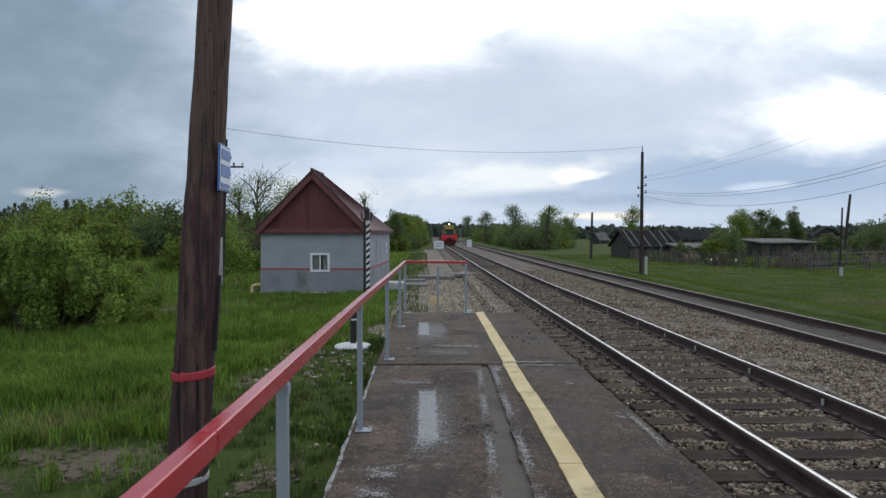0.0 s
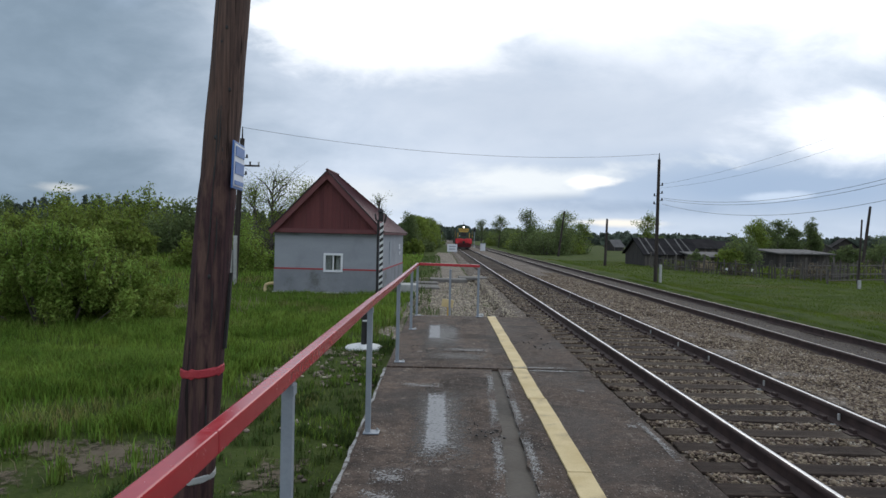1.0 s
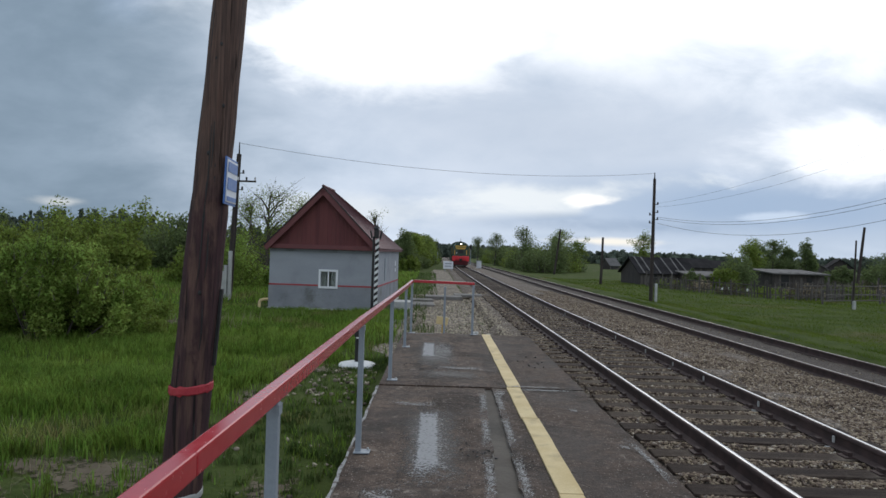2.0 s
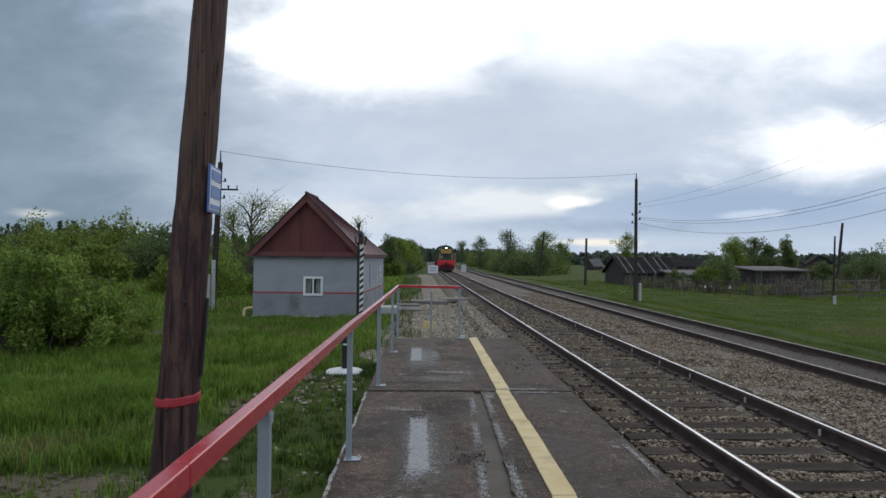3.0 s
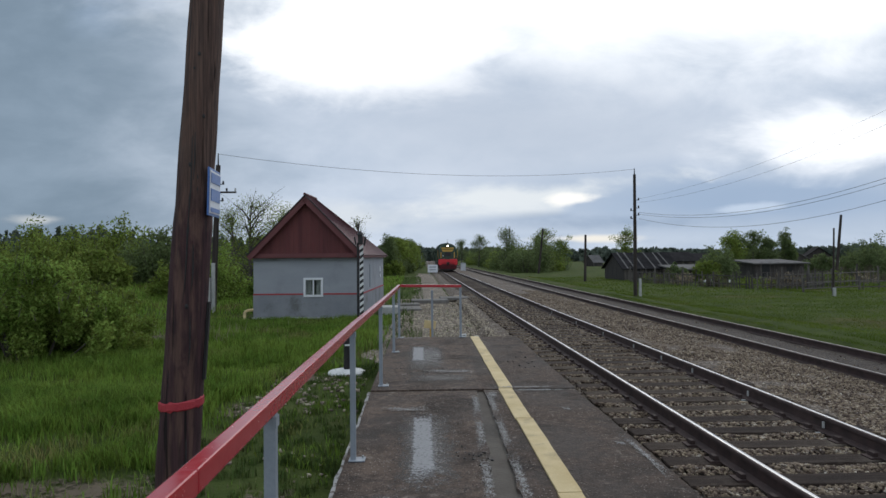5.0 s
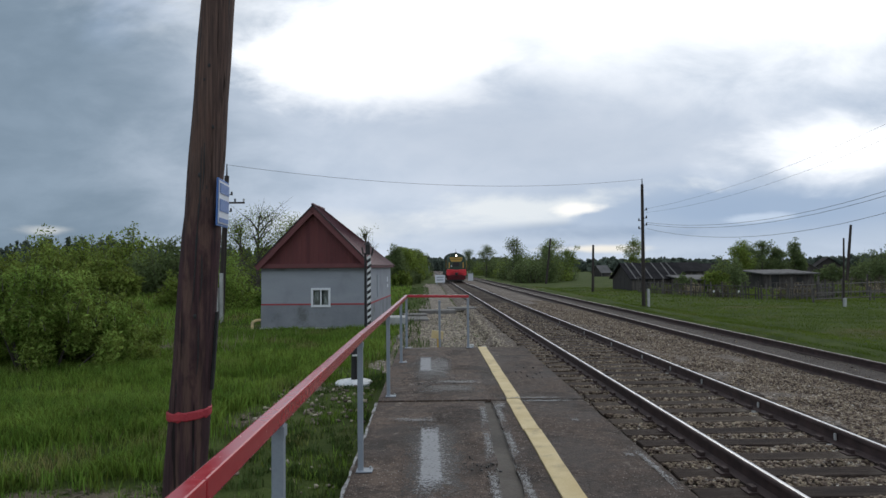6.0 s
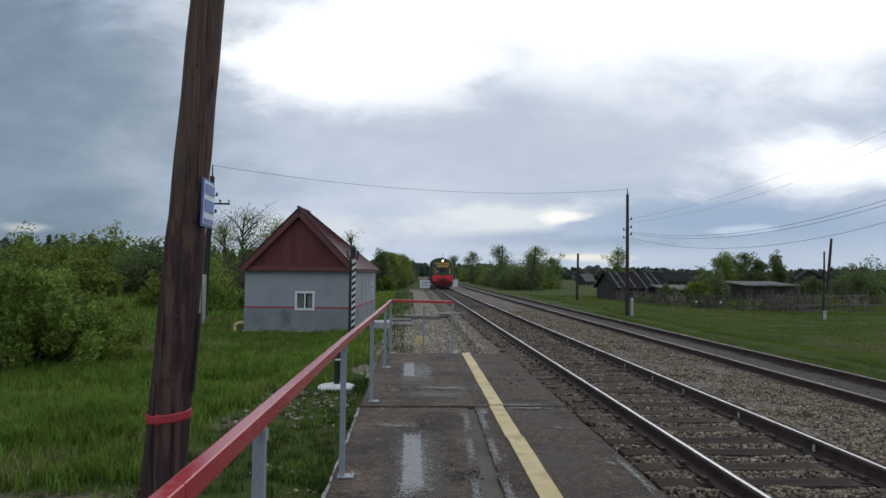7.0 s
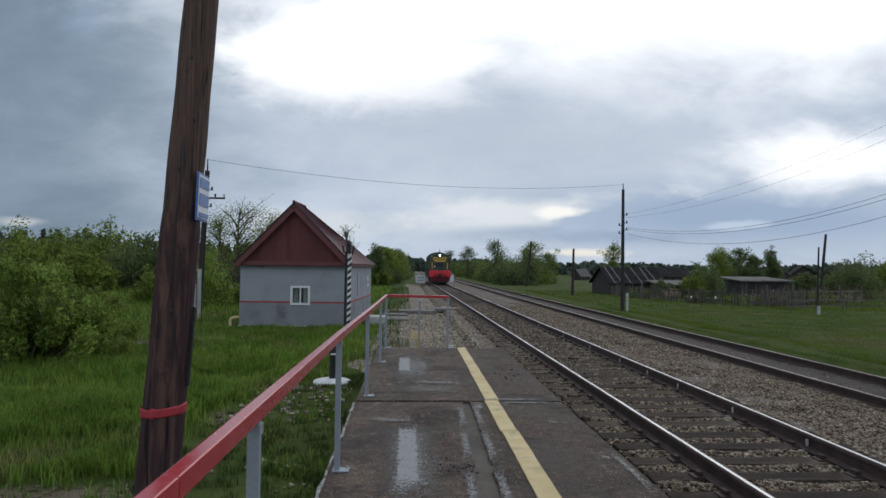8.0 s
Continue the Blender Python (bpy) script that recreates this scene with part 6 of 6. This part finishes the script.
# ---- small things by the platform and hut ----
def make_bollard():
    b = tagged(empty("bollard", pose(-1.40, 12.95, hill(-1.4, 12.95))), "short black post on a whitewashed concrete disc", "bollard")
    rings = [(0.0, 0.36), (0.07, 0.365), (0.10, 0.33), (0.125, 0.2), (0.13, 0.0)]
    verts, faces, seg = [], [], 28
    for z, r in rings:
        for j in range(seg):
            a = 2 * math.pi * j / seg
            rr = r * (1 + 0.05 * noise.noise((math.cos(a) * 2, math.sin(a) * 2, 0)))
            verts.append((rr * math.cos(a), rr * math.sin(a), z - 0.03))
    for i in range(len(rings) - 1):
        for j in range(seg):
            p, q = i * seg + j, i * seg + (j + 1) % seg
            faces.append((p, q, q + seg, p + seg))
    smooth(raw("disc", verts, faces, M_LIMEWASH, b, "whitewashed round base"), 50)
    part("post", cyl(cyl(B(), 0.06, 0.055, (0, 0, 0.08), (0.0, 0, 0.60), 14), 0.075, 0.075, (0, 0, 0.58), (0, 0, 0.78), 14), M_TAR, b)
    part("collar", box(B(), (0.1, 0.13, 0.035), (0.02, -0.01, 0.565), bevel=0.008), M_LIMEWASH, b)


make_bollard()


def make_marker():
    m = tagged(empty("marker_post", pose(0.28, 17.0, -0.62)), "small faded yellow marker plate on a stake", "marker")
    part("stake", box(B(), (0.05, 0.04, 0.6), (0.02, 0, 0.2), bevel=0.006), M_LOCOYELLOW, m)
    part("plate", box(B(), (0.3, 0.03, 0.2), (0, -0.035, 0.52), (0, 8, 0), bevel=0.01), M_YELLOW, m)


make_marker()


def make_stop_board():
    s = tagged(empty("stop_board", pose(1.66, 80, -0.9)), "white stop board with two lines of writing beside the track", "sign")
    part("board", box(B(), (1.2, 0.05, 0.92), (0, 0, 1.12), bevel=0.015), M_SIGNWHITE, s)
    for z, w in ((1.3, 0.85), (0.98, 0.8)):
        part("text_bar", box(B(), (w, 0.01, 0.15), (0, -0.032, z)), M_BARGREY, s)
    for x in (-0.4, 0.4):
        part("leg", box(B(), (0.07, 0.05, 0.7), (x, 0.03, 0.35)), M_GREYPOST, s)


make_stop_board()


def make_slab(x, y, w, l, h, z, label, turn=0, m=M_STUB):
    bm = box(B(), (w, l, h), (0, 0, h / 2), bevel=0.02)
    for v in bm.verts:
        v.co += Vector((0.015 * noise.noise(v.co * 4), 0.015 * noise.noise(v.co * 4 + Vector((3, 0, 0))), 0))
    ob = part("concrete_slab", bm, m)
    ob.matrix_basis = pose(x, y, z, 0, 0, turn)
    tagged(ob, label, "slab", group="loose concrete slabs")


make_slab(-1.35, 20.9, 2.7, 0.9, 0.10, -0.64, "grey concrete slab lying in the grass by the hut", -3, M_GREYSLAB)
make_slab(-1.2, 26.2, 0.8, 1.2, 0.32, -0.62, "pale concrete block stacked by the hut", 4, M_STUB)
make_slab(-0.6, 27.2, 1.3, 1.6, 0.18, -0.62, "grey concrete block lying by the hut", 4, M_GREYSLAB)
make_slab(0.5, 31.0, 1.7, 1.1, 0.16, -0.52, "weathered concrete crossing slab laid on gravel", 3, M_GREYSLAB)
make_slab(1.95, 33.0, 1.8, 1.2, 0.12, -0.50, "weathered concrete crossing slab laid on gravel", 3, M_GREYSLAB)
make_slab(-0.5, 29.3, 1.0, 1.0, 0.14, -0.56, "weathered concrete crossing slab laid on gravel", 5, M_GREYSLAB)


def make_bench_pipe():
    pts = [(-6.33, 24.3, -0.64), (-6.33, 24.3, -0.36), (-6.3, 24.34, -0.3), (-6.23, 24.42, -0.27), (-6.0, 24.62, -0.26)]
    ob = taper("bent_pipe", pts, [0.055] * 5, M_YELLOW, seg=12)
    tagged(ob, "short bent pale yellow pipe at the hut corner", "pipe")


make_bench_pipe()


def make_cabinet(x, y, w, h, label):
    c = tagged(empty("relay_cabinet", pose(x, y, -0.75)), label, "cabinet")
    part("body", box(B(), (w, w * 0.8, h), (0, 0, h / 2), bevel=0.03), M_SIGNWHITE, c)
    part("roof", box(B(), (w * 1.12, w * 0.95, 0.08), (0, 0, h + 0.04), bevel=0.02), M_GREYPOST, c)


make_cabinet(6.7, 100, 0.75, 1.35, "small pale metal cabinet beside the tracks")


def make_signal(x, y, h, label):
    s = tagged(empty("signal_mast", pose(x, y, -0.75)), label, "signal")
    part("mast", cyl(B(), 0.07, 0.06, (0, 0, 0), (0, 0, h), 10), M_GREYPOST, s)
    part("head", box(B(), (0.4, 0.2, 0.85), (0, -0.12, h - 0.4), bevel=0.06), M_LOCODARK, s)
    part("foot", box(B(), (0.4, 0.4, 0.5), (0, 0, 0.2), bevel=0.03), M_STUB, s)


make_signal(6.9, 128, 4.2, "slim far signal mast between the tracks")
make_signal(0.6, 150, 3.6, "slim far signal mast beside the track")


# ---- sheds and fence ----
def make_shed(x, y, w, d, wall, rise, turn, roof, label, stripes=False, flat=False):
    s = tagged(empty("shed", pose(x, y, -0.87, 0, 0, turn)), label, "shed", group="old village sheds")
    n = max(6, int(w / 0.28))
    for i in range(n):
        part("wall_board", box(B(), (w / n - 0.02, 0.04, wall + (0.05 * ((i * 7) % 3))), (-w / 2 + w * (i + 0.5) / n, 0, wall / 2 + 0.02)), M_SHEDWALL, s)
    part("side_wall", box(B(), (0.06, d - 0.1, wall), (-w / 2, d / 2, wall / 2)), M_SHEDWALL, s)
    part("side_wall", box(B(), (0.06, d - 0.1, wall), (w / 2, d / 2, wall / 2)), M_SHEDWALL, s)
    part("back_wall", box(B(), (w, 0.06, wall), (0, d, wall / 2)), M_SHEDWALL, s)
    if flat:
        part("roof", box(B(), (w + 0.7, d + 0.8, 0.12), (0, d / 2 - 0.1, wall + 0.12), (rise, 0, 0), bevel=0.01), roof, s)
    else:
        ang, L = math.degrees(math.atan2(rise, d / 2)), math.hypot(rise, d / 2) + 0.35
        for k in (-1, 1):
            part("roof_slope", box(B(), (w + 0.6, L, 0.07), (0, d / 2 + k * (d / 4 + 0.12), wall + rise / 2 - 0.05), (-k * ang, 0, 0)), roof, s)
        for k in (-1, 1):
            bm = B()
            q = [bm.verts.new(v) for v in ((k * w / 2, 0, wall - 0.05), (k * w / 2, d, wall - 0.05), (k * w / 2, d / 2, wall + rise))]
            e = [bm.verts.new((v.co.x - k * 0.05, v.co.y, v.co.z)) for v in q]
            bm.faces.new(q)
            bm.faces.new(e[::-1])
            for a in range(3):
                bm.faces.new((q[a], e[a], e[(a + 1) % 3], q[(a + 1) % 3]))
            bmesh.ops.recalc_face_normals(bm, faces=bm.faces)
            part("gable", bm, M_SHEDWALL, s)
        if stripes:
            for i in range(6):
                part("roof_batten", box(B(), (0.14, L - 0.1, 0.05), (-w / 2 + 0.3 + i * w / 6.2 + 0.2 * math.sin(i * 5), d / 4 - 0.12, wall + rise / 2 + 0.01), (ang, 0, 4 * math.sin(i * 3))), M_SHEDROOFPALE, s)
    # near-black panels on the wall paint the unlit inside of the openings
    part("door", box(B(), (0.8, 0.05, min(1.6, wall - 0.15)), (-w * 0.28, -0.03, min(1.6, wall - 0.15) / 2)), M_LOCODARK, s, "dark panel painted as an unlit doorway")
    part("door", box(B(), (0.5, 0.05, 0.5), (w * 0.2, -0.03, wall * 0.6)), M_LOCODARK, s, "dark panel painted as an unlit window opening")
    return s


make_shed(23.1, 65, 5.6, 5.0, 1.25, 1.45, 6, M_SHEDROOF, "collapsing dark shed with battened felt roof", True)
make_shed(26.2, 62.5, 3.2, 3.0, 1.15, 6, 6, M_SHEDROOFPALE, "low open lean-to with a pale sheet roof", flat=True)
make_shed(35.6, 64, 5.2, 4.0, 1.6, 4, 4, M_SHEDROOFPALE, "flat-roofed weathered grey board shed", flat=True)
make_shed(40.0, 100, 5.5, 6.0, 1.6, 1.3, 4, M_SHEDROOF, "far dark-roofed village house")
make_shed(45.0, 104, 7.0, 6.0, 1.5, 1.2, 4, M_SHEDROOF, "far dark-roofed village house")
make_shed(58.5, 96, 4.5, 6.0, 1.5, 1.7, 60, M_SHEDROOFPALE, "far grey village house with slate roof")
make_shed(62.5, 97, 3.4, 5.0, 1.5, 1.9, 70, M_SHEDROOF, "far village house with steep dark roof")
make_shed(54.2, 80, 3.0, 3.0, 1.3, 3, 4, M_STUB, "small shed with a bright sheet roof", flat=True)
make_shed(41.1, 150, 3.0, 3.0, 1.0, 1.5, 30, M_SHEDROOFPALE, "far grey village house behind the meadow")
make_shed(33.8, 150, 2.8, 3.0, 1.0, 1.5, 65, M_SHEDROOFPALE, "far grey village house behind the meadow")


def make_fence(label, pts, gap, h, seed, rails=True):
    f = tagged(empty("fence"), label, "fence", group="paling fences")
    rnd = random.Random(seed)
    mesh = []
    for k in range(3):
        bm = box(B(), (0.09, 0.025, 1.0), (0, 0, 0.5))
        for v in bm.verts:
            if v.co.z > 0.9:
                v.co.x *= 0.5 + 0.2 * k
        me = bpy.data.meshes.new("paling")
        bm.to_mesh(me)
        bm.free()
        me.materials.append(M_FENCE)
        mesh.append(me)
    for (x0, y0), (x1, y1) in zip(pts, pts[1:]):
        L = math.hypot(x1 - x0, y1 - y0)
        a = math.degrees(math.atan2(y1 - y0, x1 - x0))
        n = int(L / gap)
        for i in range(n):
            q = (i + rnd.uniform(-0.2, 0.2)) / n
            if rnd.random() < 0.12:
                continue
            ob = share("paling", mesh[i % 3], pose(x0 + (x1 - x0) * q, y0 + (y1 - y0) * q, hill(x0, y0) - 0.05, rnd.uniform(-4, 4), rnd.uniform(-6, 6), a), f)
            ob.scale = (1, 1, h * rnd.uniform(0.65, 1.2))
        if rails:
            for z in (0.3, 0.8):
                part("fence_rail", box(B(), (L, 0.04, 0.07)), M_FENCE, f).matrix_basis = pose((x0 + x1) / 2, (y0 + y1) / 2, hill(x0, y0) + z * h, 0, 0, a)
        m = max(2, int(L / 3))
        for i in range(m + 1):
            q = i / m
            part("post", cyl(B(), 0.07, 0.06, (0, 0, -0.1), (0, 0, h * rnd.uniform(1.0, 1.35)), 8), M_FENCE, f).matrix_basis = pose(x0 + (x1 - x0) * q, y0 + (y1 - y0) * q, hill(x0, y0), rnd.uniform(-3, 3), rnd.uniform(-4, 4), 0)


make_fence("weathered grey paling fence along the gardens", [(19.6, 60.5), (21.0, 52), (23.4, 46)], 0.26, 1.15, 61)
make_fence("broken grey paling fence in the grass", [(23.6, 46), (26.4, 44), (29.0, 46.5)], 0.3, 1.0, 62)
make_fence("low pole fence in the grass", [(24.6, 41.5), (30.0, 44), (38, 46)], 1.6, 0.75, 63)
make_fence("grey paling fence before the board shed", [(29.5, 56), (38.0, 58)], 0.3, 1.1, 64)
for x, y, s in ((26.0, 58, 0.28), (27.3, 57, 0.25), (25.2, 57.5, 0.22), (44.0, 62, 0.3), (41.0, 60, 0.3)):
    bm = box(B(), (s * 1.6, s, s), (0, 0, s / 2), bevel=s * 0.2)
    tagged(part("bucket_box", bm, M_LIMEWASH), "small whitish box standing in the yard", "box").matrix_basis = pose(x, y, hill(x, y), 0, 0, x * 9)


# ---- dry stalks, broken concrete ----
M_DRY = mat("dry stalk", (0.26, 0.21, 0.13), (0.38, 0.32, 0.22), 2.0, 0.9, bump=0, island=0.3, spec=0.1, thin=0.3)
make_grass("dry_stalks", [(-7.2, -4.8, 16.6, 18.6, 40, 0.5, 0.006), (-9.5, -4.0, 17.5, 22, 7, 0.35, 0.007), (-6.2, -1.2, 3.4, 9, 14, 0.12, 0.004), (-0.7, 2.0, 13.6, 16, 25, 0.12, 0.005)],
           M_DRY, 34, "pale dry stalks standing in the grass")
rc = random.Random(3)
for i in range(16):
    x, y = rc.uniform(-0.6, 1.9), rc.uniform(13.7, 18.5)
    w = rc.uniform(0.07, 0.2)
    bm = box(B(), (w, w * rc.uniform(0.6, 1.2), w * 0.5), bevel=w * 0.14)
    for v in bm.verts:
        v.co += Vector((noise.noise(v.co * 9 + Vector((i, 0, 0))), noise.noise(v.co * 9 + Vector((0, i, 0))), 0)) * w * 0.2
    tagged(part("rubble", bm, M_STUB if i % 3 else M_PALESTONE), "broken lump of pale concrete on the gravel", "rubble", group="rubble beyond the platform").matrix_basis = pose(x, y, hill(x, y) + 0.12, rc.uniform(-15, 15), rc.uniform(-15, 15), rc.uniform(0, 360))


# ---- brushwood behind the fences ----
for i, (x, y, h, w) in enumerate([(22.6, 55, 1.0, 3.0), (23.6, 51, 0.9, 3.0), (25.0, 48.5, 0.9, 3.0), (27.4, 48.5, 1.0, 3.4), (30.5, 50, 1.0, 3.4), (33.5, 52, 1.1, 3.6), (37.0, 54, 1.1, 3.6), (41.0, 57, 1.3, 4.0), (20.8, 58.5, 0.9, 2.6), (45, 60, 1.4, 4.4)]):
    make_bush(x, y, h, w, 260 + i, "low scrubby brushwood behind the fence", 0.07, 1500, (M_DRY, M_LEAFHAZE, M_LEAF)[i % 3], "brushwood behind the fences", shoots=25)


M_BRUSH = mat("bare brown brush", (0.085, 0.066, 0.046), (0.15, 0.12, 0.088), 2.0, 0.95, bump=0, island=0.35, spec=0.05, thin=0.2)
for i, (x, y, h, w) in enumerate([(21.6, 56.5, 1.3, 2.6), (22.9, 50.0, 1.2, 2.8), (26.2, 47.0, 1.2, 2.8), (28.6, 48.0, 1.3, 3.0), (31.6, 51.0, 1.3, 3.2), (35.0, 53.5, 1.3, 3.4), (39.0, 56.0, 1.4, 3.6)]):
    make_bush(x, y, h, w, 280 + i, "bare brown brushwood along the garden fence", 0.05, 1500, M_BRUSH, "brushwood behind the fences", shoots=40)
make_fence("row of dark leaning posts and palings", [(25.4, 45.2), (31.0, 48.4), (37.0, 52.0)], 0.55, 1.25, 65)


def motions():
    """The engine rolls towards the platform at an even 3.45 m/s."""
    walk(ENGINE, [(t, pose(3.775, 103.4 - 3.45 * t, Z1)) for t in (0, 1, 2, 3, 4, 5, 6, 7, 8)])
    for wheel, y in WHEELS:
        walk(wheel, [(k * 0.2, pose(0, y, 0.5, math.degrees(6.9 * k * 0.2))) for k in range(41)])


motions()
